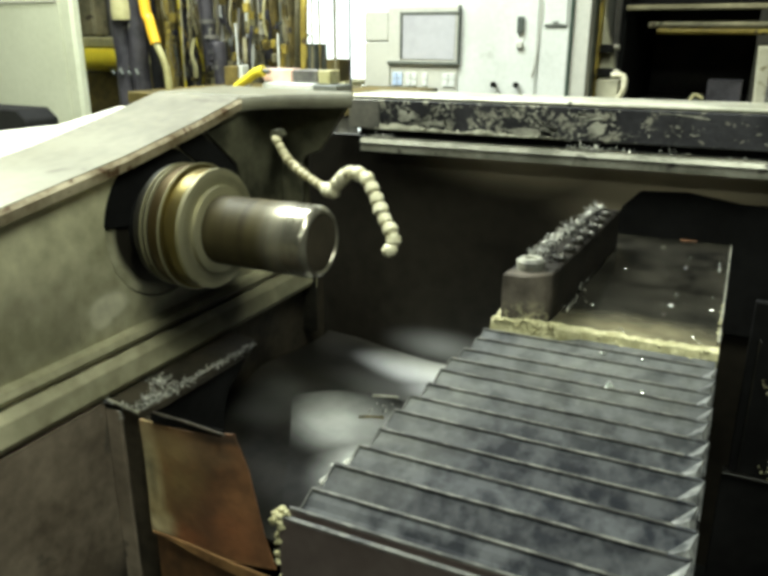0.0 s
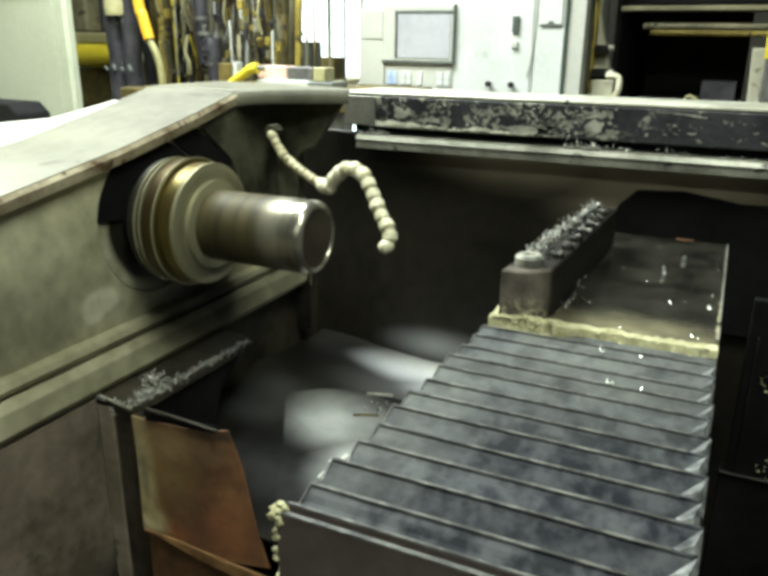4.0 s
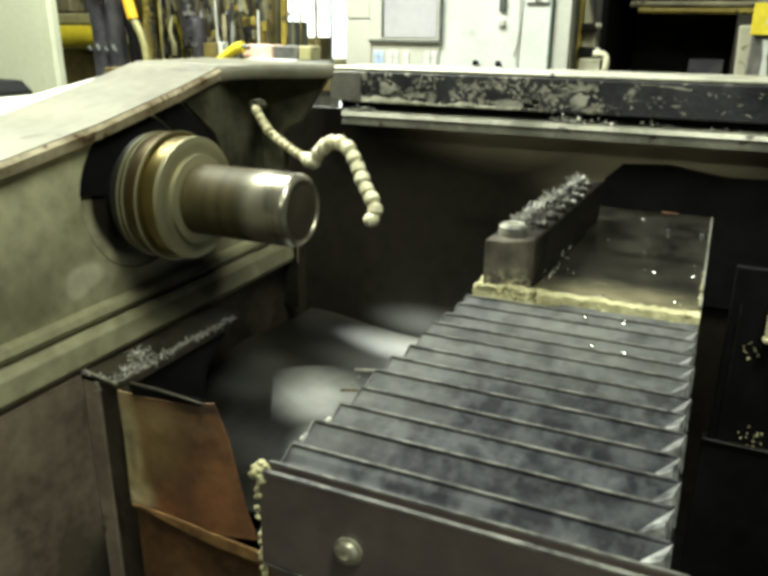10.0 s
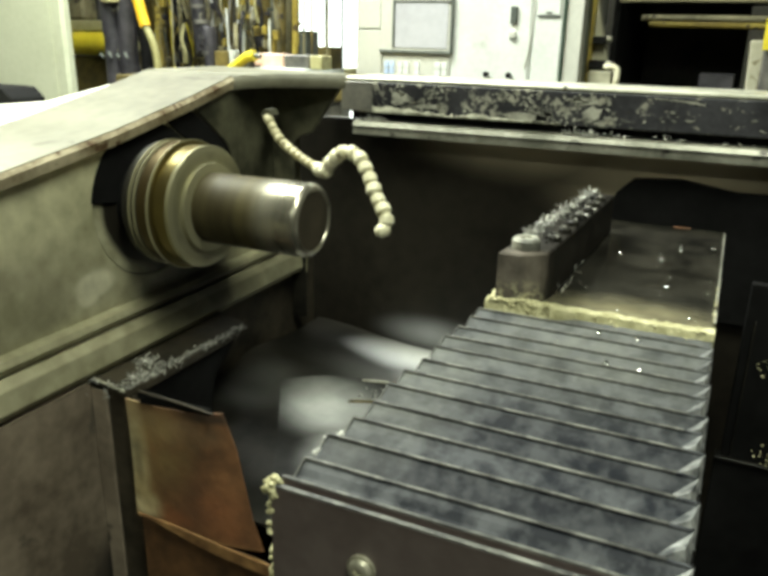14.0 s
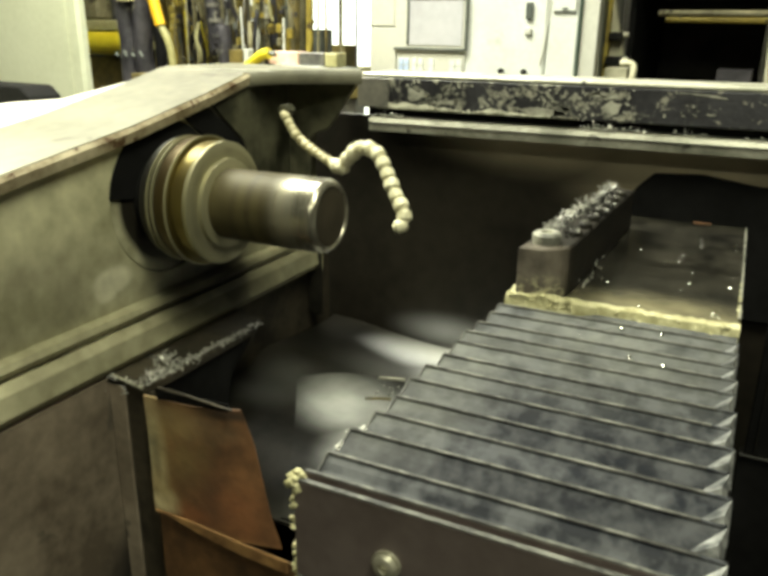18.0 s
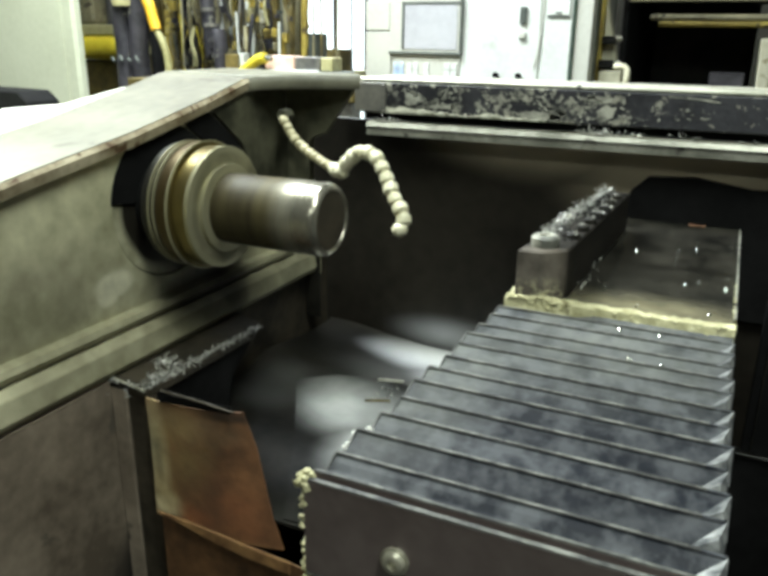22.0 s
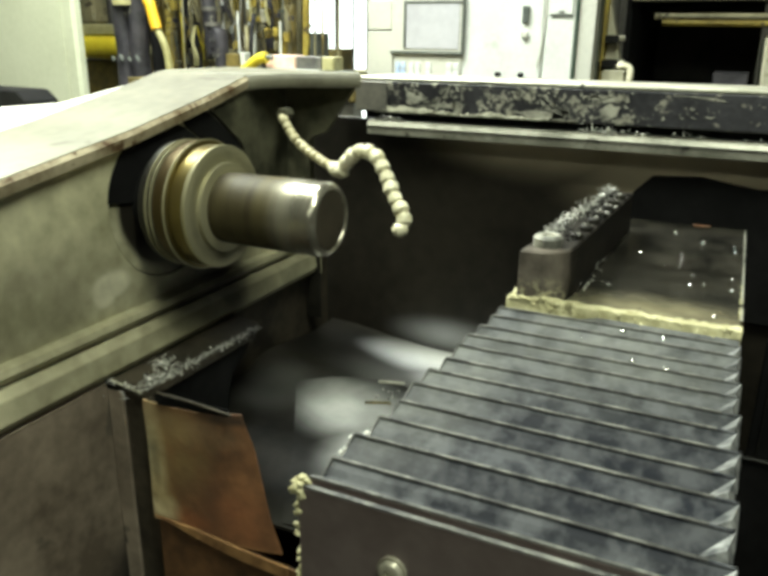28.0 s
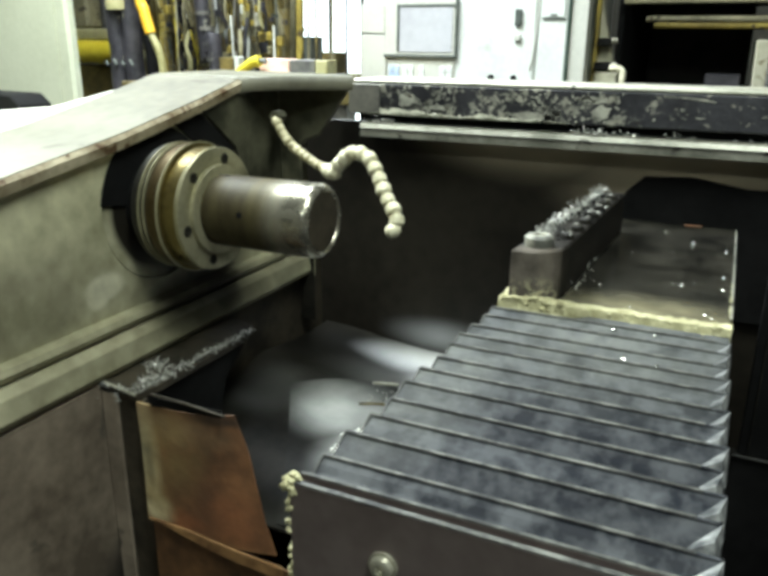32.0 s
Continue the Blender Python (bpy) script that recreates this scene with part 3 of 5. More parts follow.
def build_headstock_guard():
    g = thing("headstock_guard", (0, -0.3, 0.3), "olive grey oiled steel guard wall with a pale sloping top cover", "machine guard")
    # front sheet with a round opening for the spindle
    bm = bmesh.new()
    hole_r, seg, cy, cz = 0.102, 72, 0.0, 1.045
    ring, outer = [], []
    for i in range(seg):
        a = 2 * math.pi * i / seg
        c, s = math.cos(a), math.sin(a)
        ring.append(bm.verts.new((0, cy + hole_r * c, min(cz + hole_r * s, lip_z(cy + hole_r * c) - 0.004))))
        k = min(0.16 / max(abs(c), 1e-6), (0.165 if s < 0 else 2) / max(abs(s), 1e-6), 0.3)
        yy, zz = cy + k * c, cz + k * s
        outer.append(bm.verts.new((0, yy, min(zz, lip_z(yy) - 0.002))))
    for i in range(seg):
        j = (i + 1) % seg
        bm.faces.new((ring[i], ring[j], outer[j], outer[i]))
    bmesh.ops.remove_doubles(bm, verts=bm.verts, dist=1e-5)
    bmesh.ops.dissolve_degenerate(bm, dist=1e-6, edges=bm.edges[:])
    res = bmesh.ops.extrude_face_region(bm, geom=bm.faces[:])
    bmesh.ops.translate(bm, verts=[v for v in res["geom"] if isinstance(v, bmesh.types.BMVert)], vec=(-0.004, 0, 0))
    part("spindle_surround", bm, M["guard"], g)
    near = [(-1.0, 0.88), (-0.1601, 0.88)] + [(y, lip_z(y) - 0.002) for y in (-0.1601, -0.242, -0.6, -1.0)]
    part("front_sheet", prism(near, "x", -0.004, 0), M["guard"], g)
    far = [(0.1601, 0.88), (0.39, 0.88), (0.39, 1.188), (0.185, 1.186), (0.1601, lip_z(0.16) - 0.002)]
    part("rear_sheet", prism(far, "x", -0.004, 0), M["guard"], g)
    part("bearing_casting", prism([(0.100, 1.160), (0.134, 1.132), (0.174, 1.100), (0.192, 1.05), (0.200, 0.96), (0.2955, 0.96), (0.2955, 1.188), (0.185, 1.180)], "x", 0.0005, 0.0045, 0.001), M["casting"], g, "grey green oily casting")
    # plate added here; its black stands for the shade under the lip
    part("oil_shield", prism([(0.035, 1.150), (0.087, 1.156), (0.097, 1.154), (0.132, 1.130), (0.172, 1.098), (0.190, 1.05), (0.118, 1.05), (0.104, 1.085), (0.080, 1.118)], "x", 0.0004, 0.0022, 0.0004), M["black"], g, "black plate for the shade above the spindle rings")
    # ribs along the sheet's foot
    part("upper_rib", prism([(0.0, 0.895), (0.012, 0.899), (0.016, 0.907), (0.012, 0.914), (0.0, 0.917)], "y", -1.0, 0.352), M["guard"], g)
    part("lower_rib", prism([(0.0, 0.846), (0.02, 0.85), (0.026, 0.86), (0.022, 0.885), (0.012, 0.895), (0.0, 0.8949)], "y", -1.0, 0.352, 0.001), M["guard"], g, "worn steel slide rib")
    part("rib_end_plate", box(0.0, 0.030, 0.354, 0.358, 0.76, 0.8955, 0.001), M["darksteel"], g)
    part("plate_edge", box(0.0302, 0.0312, 0.3545, 0.3575, 0.848, 0.885, 0.0003), M["guard"], g)
    part("lower_sheet", box(-0.012, -0.004, -0.152, 0.09, 0.30, 0.88), M["lower"], g)
    part("near_lower_sheet", box(-0.012, 0.019, -1.0, -0.1525, 0.30, 0.8455, 0.001), M["lower"], g)
    part("rear_lower_sheet", box(-0.012, -0.004, 0.0905, 0.44, 0.30, 0.88), M["ledge"], g)
    # sloping cover, flat ridge strip and the rusty front lip
    n = len(LIP)
    bm = bmesh.new()
    a = [bm.verts.new((0.006, y, z + 0.012)) for y, z in LIP]
    b = [bm.verts.new((-0.16, y, z + 0.014)) for y, z in LIP]
    for i in range(n - 1):
        bm.faces.new((a[i], a[i + 1], b[i + 1], b[i]))
    res = bmesh.ops.extrude_face_region(bm, geom=bm.faces[:])
    bmesh.ops.translate(bm, verts=[v for v in res["geom"] if isinstance(v, bmesh.types.BMVert)], vec=(0, 0, -0.004))
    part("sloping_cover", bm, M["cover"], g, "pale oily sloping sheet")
    bm = bmesh.new()
    rows = [[bm.verts.new(v) for v in ((0.008, y, z + 0.011), (0.012, y, z + 0.006), (0.010, y, z - 0.006), (0.0005, y, z - 0.008), (0.0005, y, z + 0.007))] for y, z in LIP]
    for r, s in zip(rows, rows[1:]):
        for i in range(5):
            bm.faces.new((r[i], r[(i + 1) % 5], s[(i + 1) % 5], s[i]))
    bm.faces.new(rows[0])
    bm.faces.new(rows[-1][::-1])
    part("lip", bm, M["lip"], g, "rusty worn front lip")
    # rolled pale edge that carries the lip on round the strip
    edge = [((0.0065, 0.184, 1.187), (1.0, -0.1)), ((0.020, 0.197, 1.190), (0.75, -0.66)), ((0.058, 0.2165, 1.192), (0.50, -0.87)), ((0.151, 0.2765, 1.192), (0.55, -0.83))]
    bm = bmesh.new()
    rows = [[bm.verts.new((x + nx * d, y + ny * d, z + h)) for d, h in ((-0.004, 0.0125), (0.001, 0.0118), (0.0045, 0.006), (0.0042, -0.004), (0.0005, -0.0085), (-0.004, -0.0085))] for (x, y, z), (nx, ny) in edge]
    for r, q in zip(rows, rows[1:]):
        for i in range(6):
            bm.faces.new((r[i], r[(i + 1) % 6], q[(i + 1) % 6], q[i]))
    bm.faces.new(rows[0])
    bm.faces.new(rows[-1][::-1])
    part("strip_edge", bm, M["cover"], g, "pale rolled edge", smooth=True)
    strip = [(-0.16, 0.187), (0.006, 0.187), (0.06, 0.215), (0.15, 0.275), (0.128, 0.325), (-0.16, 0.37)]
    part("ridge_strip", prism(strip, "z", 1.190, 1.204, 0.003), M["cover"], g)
    # dark gusset under the strip
    part("gusset", prism([(0.003, 1.189), (0.003, 0.96), (0.040, 0.965), (0.044, 1.09), (0.053, 1.101), (0.078, 1.110), (0.128, 1.178), (0.132, 1.189)], "y", 0.296, 0.306, 0.002), M["casting"], g, "dark oily gusset plate")
    return g


def build_headstock_body():
    h = thing("headstock", (-0.2, -0.2, 0.3), "pale painted headstock housing beyond the guard", "machine body")
    part("housing", prism([(-1.0, 0.3), (0.25, 0.3), (0.25, 1.172), (0.11, 1.152), (0.0, 1.153), (-0.242, 1.105), (-1.0, 0.955)], "x", -0.30, -0.162, 0.003), M["white"], h)
    part("side_cover", box(-0.95, -0.302, -1.0, 0.40, 0.3, 1.085, 0.004), M["white"], h)
    part("bore_liner", lathe([(-0.12, 0.100), (-0.004, 0.100), (-0.004, 0.106), (-0.12, 0.106)], 64, "x", (0, 0, 1.045), True), M["darksteel"], h, smooth=True)
    part("seal_plate", lathe([(-0.006, 0.0605), (-0.006, 0.1), (-0.002, 0.1), (-0.0015, 0.0605)], 72, "x", (0, 0, 1.045), True), M["ring"], h, smooth=True)
    # added black sector: holds a wet stain and the lip's shade
    bm = bmesh.new()
    rows = []
    for i in range(41):
        a = radians(22 + 150 * i / 40)
        jag = 0.002 * math.sin(i * 1.9)
        rows.append([bm.verts.new((x, r * math.cos(a), min(1.045 + r * math.sin(a), lip_z(r * math.cos(a)) - 0.009))) for x, r in ((0.0015, 0.0610 + jag), (0.0015, 0.1035), (-0.0012, 0.1035), (-0.0012, 0.0610 + jag))])
    for p, q in zip(rows, rows[1:]):
        for i in range(4):
            bm.faces.new((p[i], p[(i + 1) % 4], q[(i + 1) % 4], q[i]))
    bm.faces.new(rows[0])
    bm.faces.new(rows[-1][::-1])
    part("rubber_seal", bm, M["black"], h, "black sector on the seal plate")
    part("bore_back", lathe([(-0.12, 0.0), (-0.12, 0.1), (-0.114, 0.1), (-0.114, 0.0)], 48, "x", (0, 0, 1.045)), M["black"], h)
    return h


def build_back_wall():
    w = thing("enclosure_back", (0.7, 0.5, 0.3), "dark brown oiled enclosure back wall with a scratched black top rail", "machine guard")
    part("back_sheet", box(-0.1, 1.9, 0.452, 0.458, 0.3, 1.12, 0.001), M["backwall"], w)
    part("top_rail", box(0.088, 1.9, 0.40, 0.45, 1.137, 1.188, 0.002), M["rail"], w, "black rail with chipped and scratched paint")
    part("rail_cap", box(0.086, 1.9, 0.401, 0.52, 1.1885, 1.195, 0.002), M["rail_top"], w, "bright worn rail cap")
    part("rail_gap", box(0.09, 1.9, 0.42, 0.45, 1.124, 1.1368, 0), M["black"], w)
    part("steel_lip", prism([(0.390, 1.1150), (0.394, 1.1215), (0.403, 1.1235), (0.449, 1.1235), (0.449, 1.119), (0.40, 1.1185), (0.396, 1.1150)], "x", 0.105, 1.9), M["drip"], w, "bright steel drip lip")
    part("lower_lip", prism([(0.3930, 1.1005), (0.3940, 1.1130), (0.449, 1.1130), (0.449, 1.108), (0.3985, 1.108), (0.3970, 1.1005)], "x", 0.105, 1.9), M["drip"], w)
    rnd = random.Random(11)
    spots = [(rnd.gauss(cx, sx), 0.398 + rnd.uniform(-0.004, 0.004), 1.124 + abs(rnd.gauss(0, 0.004))) for cx, sx, n in ((0.495, 0.018, 60), (0.14, 0.012, 26), (0.75, 0.15, 30)) for _ in range(n)]
    bm = bmesh.new()
    for _ in range(40):
        x = 0.13 + 0.34 * rnd.random() ** 1.2
        lump(bm, (x, 0.3985, 1.139 + rnd.uniform(0, 0.004)), rnd.uniform(0.0012, 0.0030), rnd, 0.7)
    rows = []
    for i in range(101):
        x = 0.115 + 0.30 * i / 100
        wob = noise.noise((x * 35, 0.4, 0)) + 0.5 * noise.noise((x * 110, 3.4, 0))
        hz = 1.1385 + max(0.0005, 0.006 + 0.009 * wob) * min(1.0, (100 - i) / 30, i / 3)
        rows.append([bm.verts.new(v) for v in ((x, 0.3995, 1.1375), (x, 0.3985, 1.1385), (x, 0.3988, 0.5 * (hz + 1.1385)), (x, 0.4002, hz))])
    for r, q in zip(rows, rows[1:]):
        for i in range(3):
            bm.faces.new((q[i], q[i + 1], r[i + 1], r[i]))
    tagged(part("rail_crust", bm, M["crust"], w, "pale dried crust along the rail"), kind="stuff")
    flakes = bmesh.new()

    def flake(cx, cz, w, h, slant=0.0):
        n, seed = 11, rnd.uniform(0, 90)
        pts = []
        for i in range(n):
            a = 2 * math.pi * i / n
            r = 1.0 + 0.75 * noise.noise((math.cos(a) * 1.3 + seed, math.sin(a) * 1.3, seed))
            dx = w * r * math.cos(a)
            pts.append((cx + dx, min(max(cz + h * r * math.sin(a) + slant * dx, 1.1385), 1.1872)))
        ring = [flakes.verts.new((x, 0.3994, z)) for x, z in pts]
        foot = [flakes.verts.new((x, 0.4002, z)) for x, z in pts]
        flakes.faces.new(ring)
        for i in range(n):
            flakes.faces.new((ring[i], ring[(i + 1) % n], foot[(i + 1) % n], foot[i]))

    flake(0.190, 1.164, 0.019, 0.009)
    flake(0.232, 1.152, 0.030, 0.004)
    flake(0.400, 1.146, 0.034, 0.006)
    flake(0.432, 1.150, 0.014, 0.008)
    flake(0.505, 1.158, 0.015, 0.011)
    flake(0.490, 1.176, 0.020, 0.005)
    flake(0.632, 1.181, 0.024, 0.0014, -0.10)
    flake(0.600, 1.183, 0.012, 0.0012)
    for _ in range(420):
        x, z = rnd.choice((rnd.uniform(0.15, 0.54), rnd.gauss(0.47, 0.05), rnd.gauss(0.25, 0.06))), rnd.uniform(1.142, 1.186)
        if noise.noise((x * 26, z * 34, 5.0)) > -0.04:
            flake(x, z, rnd.uniform(0.0006, 0.0042), rnd.uniform(0.0006, 0.0028), rnd.uniform(-0.3, 0.3))
    for _ in range(36):
        flake(rnd.uniform(0.54, 0.95), rnd.uniform(1.142, 1.185), rnd.uniform(0.0008, 0.0045), rnd.uniform(0.0006, 0.0016), rnd.uniform(-0.5, 0.5))
    tagged(part("chipped_paint", flakes, M["flake"], w, "pale chipped paint on the rail"), kind="stuff")
    part("rail_end", box(0.080, 0.138, 0.3975, 0.3998, 1.139, 1.187, 0.001), M["pipe_grey"], w, "dull grey end plate")
    scatter("rail_swarf", spots, 0.0028, rnd, M["chip"], w, label="small steel chips along the rail")
    return w


# ---------------------------------------------------------------- spindle
def build_spindle():
    s = thing("spindle", (0, 0, 1.047), "turning steel spindle nose with bronze rings and a steel sleeve", "spindle")
    k = {"local": True, "smooth": True}
    part("rear_seal", lathe([(-0.10, 0.0), (-0.10, 0.060), (0.024, 0.060), (0.024, 0.0)], 72), M["black"], s, **k)
    part("thin_ring", lathe([(0.0242, 0.0), (0.0242, 0.0780), (0.026, 0.0795), (0.049, 0.0795), (0.049, 0.0)], 72), M["darksteel"], s, **k)
    for x in (0.0370, 0.0445):
        part("seal_line", lathe([(x, 0.078), (x, 0.0822), (x + 0.002, 0.0826), (x + 0.0025, 0.078)], 72, closed=True), M["flange"], s, "thin bright seal ring", **k)
    part("bronze_hub", lathe([(0.049, 0.0), (0.049, 0.0805), (0.051, 0.0815), (0.065, 0.0815), (0.0665, 0.080), (0.0665, 0.0)], 72), M["bronze_dark"], s, "dark bronze hub", **k)
    part("ring_edge", lathe([(0.0670, 0.078), (0.0670, 0.0840), (0.0695, 0.0846), (0.0707, 0.078)], 72, closed=True), M["flange"], s, "bright ring edge", **k)
    part("bronze_ring", lathe([(0.0668, 0.0), (0.0668, 0.0815), (0.071, 0.0825), (0.072, 0.0778), (0.0905, 0.0775), (0.0905, 0.0)], 72), M["bronze"], s, "bright-edged bronze ring", **k)
    part("flange", lathe([(0.0905, 0.0), (0.0905, 0.0775), (0.0925, 0.0788), (0.0970, 0.0788), (0.0980, 0.0775), (0.0980, 0.0575), (0.1035, 0.0568), (0.1045, 0.0550), (0.1045, 0.0)], 72), M["flange"], s, "pale ground steel flange", **k)
    part("sleeve", lathe([(0.1045, 0.0), (0.1045, 0.0452), (0.1985, 0.0456), (0.1985, 0.0)], 72), M["tube"], s, "dull oiled steel sleeve", **k)
    part("sleeve_end", lathe([(0.199, 0.0), (0.199, 0.0457), (0.246, 0.0457), (0.2500, 0.0446), (0.2545, 0.0412), (0.2555, 0.0390), (0.2540, 0.0372), (0.2525, 0.0366), (0.2520, 0.0)], 72), M["tube"], s, "polished bright sleeve end", **k)
    part("end_disc", lathe([(0.2521, 0.0), (0.2528, 0.0), (0.2530, 0.0358), (0.2521, 0.0362)], 48), M["ledge"], s, "brown recessed end", **k)
    for i in range(6):
        a = radians(BOLT_ZERO + 60 * i)
        c = (0.0982, 0.0655 * math.cos(a), 0.0655 * math.sin(a))
        part("socket_screw", lathe([(0, 0.0), (0, 0.0066), (0.0012, 0.0066), (0.0012, 0.0036), (-0.002, 0.0034), (-0.002, 0.0)], 18, "x", c), M["darksteel"], s, "black socket head screw", local=True)
    for i, (x, a) in enumerate(((0.162, 97), (0.162, 277), (0.118, 20), (0.118, 200))):
        a = radians(BOLT_ZERO + a)
        bm = lathe([(0.0, 0.0), (0.0, 0.0042), (0.0004, 0.0040), (0.0004, 0.0)], 14, "z")
        bmesh.ops.transform(bm, verts=bm.verts, matrix=Matrix.Translation((x, 0.0452 * math.cos(a), 0.0452 * math.sin(a))) @ Matrix.Rotation(a - math.pi / 2, 4, "X"))
        part("set_screw", bm, M["black"], s, "small dark set screw", local=True)
    part("balance_hole", lathe([(0, 0), (0, 0.003), (0.0006, 0.003), (0.0006, 0)], 12, "y", (0.080, -0.0778, 0.006)), M["black"], s, local=True)
    return s


BOLT_ZERO = 28.0


# ---------------------------------------------------------------- jointed coolant hose
def build_hose():
    pts = [(0.082, 0.167, 1.143), (0.105, 0.160, 1.117), (0.138, 0.150, 1.099), (0.178, 0.136, 1.086), (0.200, 0.125, 1.083), (0.212, 0.120, 1.098), (0.235, 0.112, 1.114),
           (0.262, 0.104, 1.111), (0.282, 0.094, 1.089), (0.298, 0.084, 1.066), (0.314, 0.074, 1.049), (0.320, 0.068, 1.032), (0.309, 0.061, 1.026)]
    h = thing("coolant_hose", pts[0], "cream jointed plastic coolant hose curving beside the spindle", "coolant hose")
    line = smooth_path(pts, 16)
    d, marks, step = 0.0, [], 0.0
    for p, q in zip(line, line[1:]):
        d += (q - p).length
        if d >= step:
            marks.append((q, (q - p).normalized(), step))
            step += 0.0118 if step < 0.125 else 0.0158
    rnd = random.Random(6)
    for p, way, at in marks:
        old = at < 0.125
        r = (0.0072 if old else 0.0102) * rnd.uniform(0.92, 1.08)
        u = 1.0 if old else 1.25
        bm = lathe([(-0.0085 * u, 0.0), (-0.0085 * u, r * 0.55), (-0.0060 * u, r * 0.72), (-0.0048 * u, r * 0.95), (-0.001 * u, r), (0.0030 * u, r * 0.97), (0.0046 * u, r * 0.74), (0.007 * u, r * 0.55), (0.007 * u, 0)], 14)
        tilt = Matrix.Rotation(rnd.uniform(-0.14, 0.14), 4, "Z") @ Matrix.Rotation(rnd.uniform(-0.14, 0.14), 4, "Y")
        bmesh.ops.transform(bm, verts=bm.verts, matrix=Matrix.Translation(p) @ Vector((1, 0, 0)).rotation_difference(way).to_matrix().to_4x4() @ tilt)
        part("hose_joint", bm, M["hose_old" if old else "hose"], h, "tan hose joint" if old else "", smooth=True)
    bm = lathe([(-0.01, 0), (-0.01, 0.009), (0.010, 0.009), (0.012, 0.007), (0.012, 0)], 6, "y", (0.079, 0.176, 1.149))
    part("fitting", bm, M["casting"], h, "dark hexagon fitting")
    part("feed_pipe", tube([(0.077, 0.186, 1.148), (0.040, 0.238, 1.142), (0.008, 0.2855, 1.136)], 0.0045, 10, 2), M["casting"], h, smooth=True)
    return h


# ---------------------------------------------------------------- slide, tool block and bellows
BX0, BX1 = 0.487, 0.711


def build_slide():
    s = thing("slide", (0.6, 0.19, 0.6), "dark oiled steel slide plate with a yellow sludge edge", "machine slide")
    part("top_plate", box(BX0 + 0.004, BX1, -0.028, 0.41, 0.983, 0.998, 0.0015), M["plate"], s)
    part("saddle", box(BX0 + 0.02, BX1 - 0.01, -0.02, 0.44, 0.72, 0.982, 0.004), M["darksteel"], s)
    rnd = random.Random(4)
    bm = bmesh.new()
    n, rows = 90, []
    for i in range(n + 1):
        x = BX0 + 0.002 + (BX1 - BX0 - 0.001) * i / n
        w = noise.noise((x * 60, 1.3, 0)) + 0.6 * noise.noise((x * 170, 4.1, 0))
        deep = 0.010 + 0.007 * w + 0.012 * max(0.0, 1 - (x - BX0) / 0.09)
        high = 0.0012 + 0.0010 * noise.noise((x * 120, 7.7, 0)) + 0.004 * max(0.0, 1 - (x - BX0) / 0.07)
        rows.append([bm.verts.new(v) for v in ((x, -0.0285 + deep, 0.9982), (x, -0.0275 + deep * 0.4, 0.9985 + high), (x, -0.031 + 0.001 * w, 0.9975 + high * 0.6), (x, -0.0335 + 0.0012 * w, 0.990 + 0.002 * w), (x, -0.0315, 0.9815 + 0.0015 * w), (x, -0.0275, 0.9815))])
    for r, q in zip(rows, rows[1:]):
        for i in range(5):
            bm.faces.new((r[i], r[i + 1], q[i + 1], q[i]))
    for i in range(120):
        lump(bm, (rnd.uniform(BX0 + 0.004, BX1 - 0.004), rnd.uniform(-0.0335, -0.022), rnd.uniform(0.984, 0.999)), rnd.uniform(0.0012, 0.0030), rnd, 0.7)
    rows = []
    for i in range(71):
        x = 0.4885 + 0.092 * i / 70
        w = noise.noise((x * 110, 2.2, 0)) + 0.5 * noise.noise((x * 300, 8.2, 0))
        fall = min(1.0, (1 - i / 70) * 2.4) * (0.55 + 0.45 * min(1.0, i / 5))
        lean = min(1.0, (1 - i / 70) * 2.6)
        hz = 0.9985 + (0.0085 + 0.0035 * w) * fall
        rows.append([bm.verts.new(v) for v in ((x, -0.0300 - 0.0085 * lean, hz - 0.001), (x, -0.0320 - 0.0105 * lean, hz), (x, -0.0335 - 0.0130 * lean, 0.995 + (hz - 0.995) * 0.7), (x, -0.0335 - 0.0165 * lean - 0.001 * w, 0.990 + 0.001 * w), (x, -0.0325 - 0.0165 * lean, 0.9835))])
    for r, q in zip(rows, rows[1:]):
        for i in range(4):
            bm.faces.new((r[i], r[i + 1], q[i + 1], q[i]))
    for i in range(150):
        lump(bm, (rnd.uniform(0.490, 0.556), rnd.uniform(-0.0485, -0.0405), rnd.uniform(0.992, 1.006)), rnd.uniform(0.001, 0.0030), rnd, 0.7)
    for i in range(60):
        lump(bm, (BX1 - 0.001, rnd.uniform(-0.03, 0.12), rnd.uniform(0.990, 0.9985)), rnd.uniform(0.001, 0.0028), rnd, 0.8)
    tagged(part("sludge_edge", bm, M["sludge"], s, "lumpy dried yellow sludge"), kind="stuff")
    drops = [(0.59, 0.215), (0.638, 0.236), (0.641, 0.209), (0.659, 0.303), (0.660, 0.264), (0.700, 0.299), (0.701, 0.267), (0.658, 0.140), (0.648, 0.098), (0.658, 0.096), (0.700, 0.142), (0.700, 0.097), (0.687, 0.002), (0.693, -0.008), (0.617, -0.008), (0.625, 0.168)]
    drops = [(x, y, 0.9985) for x, y in drops] + [(rnd.uniform(0.57, 0.70), rnd.uniform(0.0, 0.36), 0.9985) for _ in range(5)]
    part("rust_spot", box(0.640, 0.664, 0.402, 0.4095, 0.9981, 0.9995, 0.0005), M["rust"], s, "small rust spot")
    part("right_edge", box(BX1 - 0.0012, BX1 + 0.0012, 0.0, 0.405, 0.9975, 0.9992, 0.0004), M["drip"], s, "bright worn plate edge")
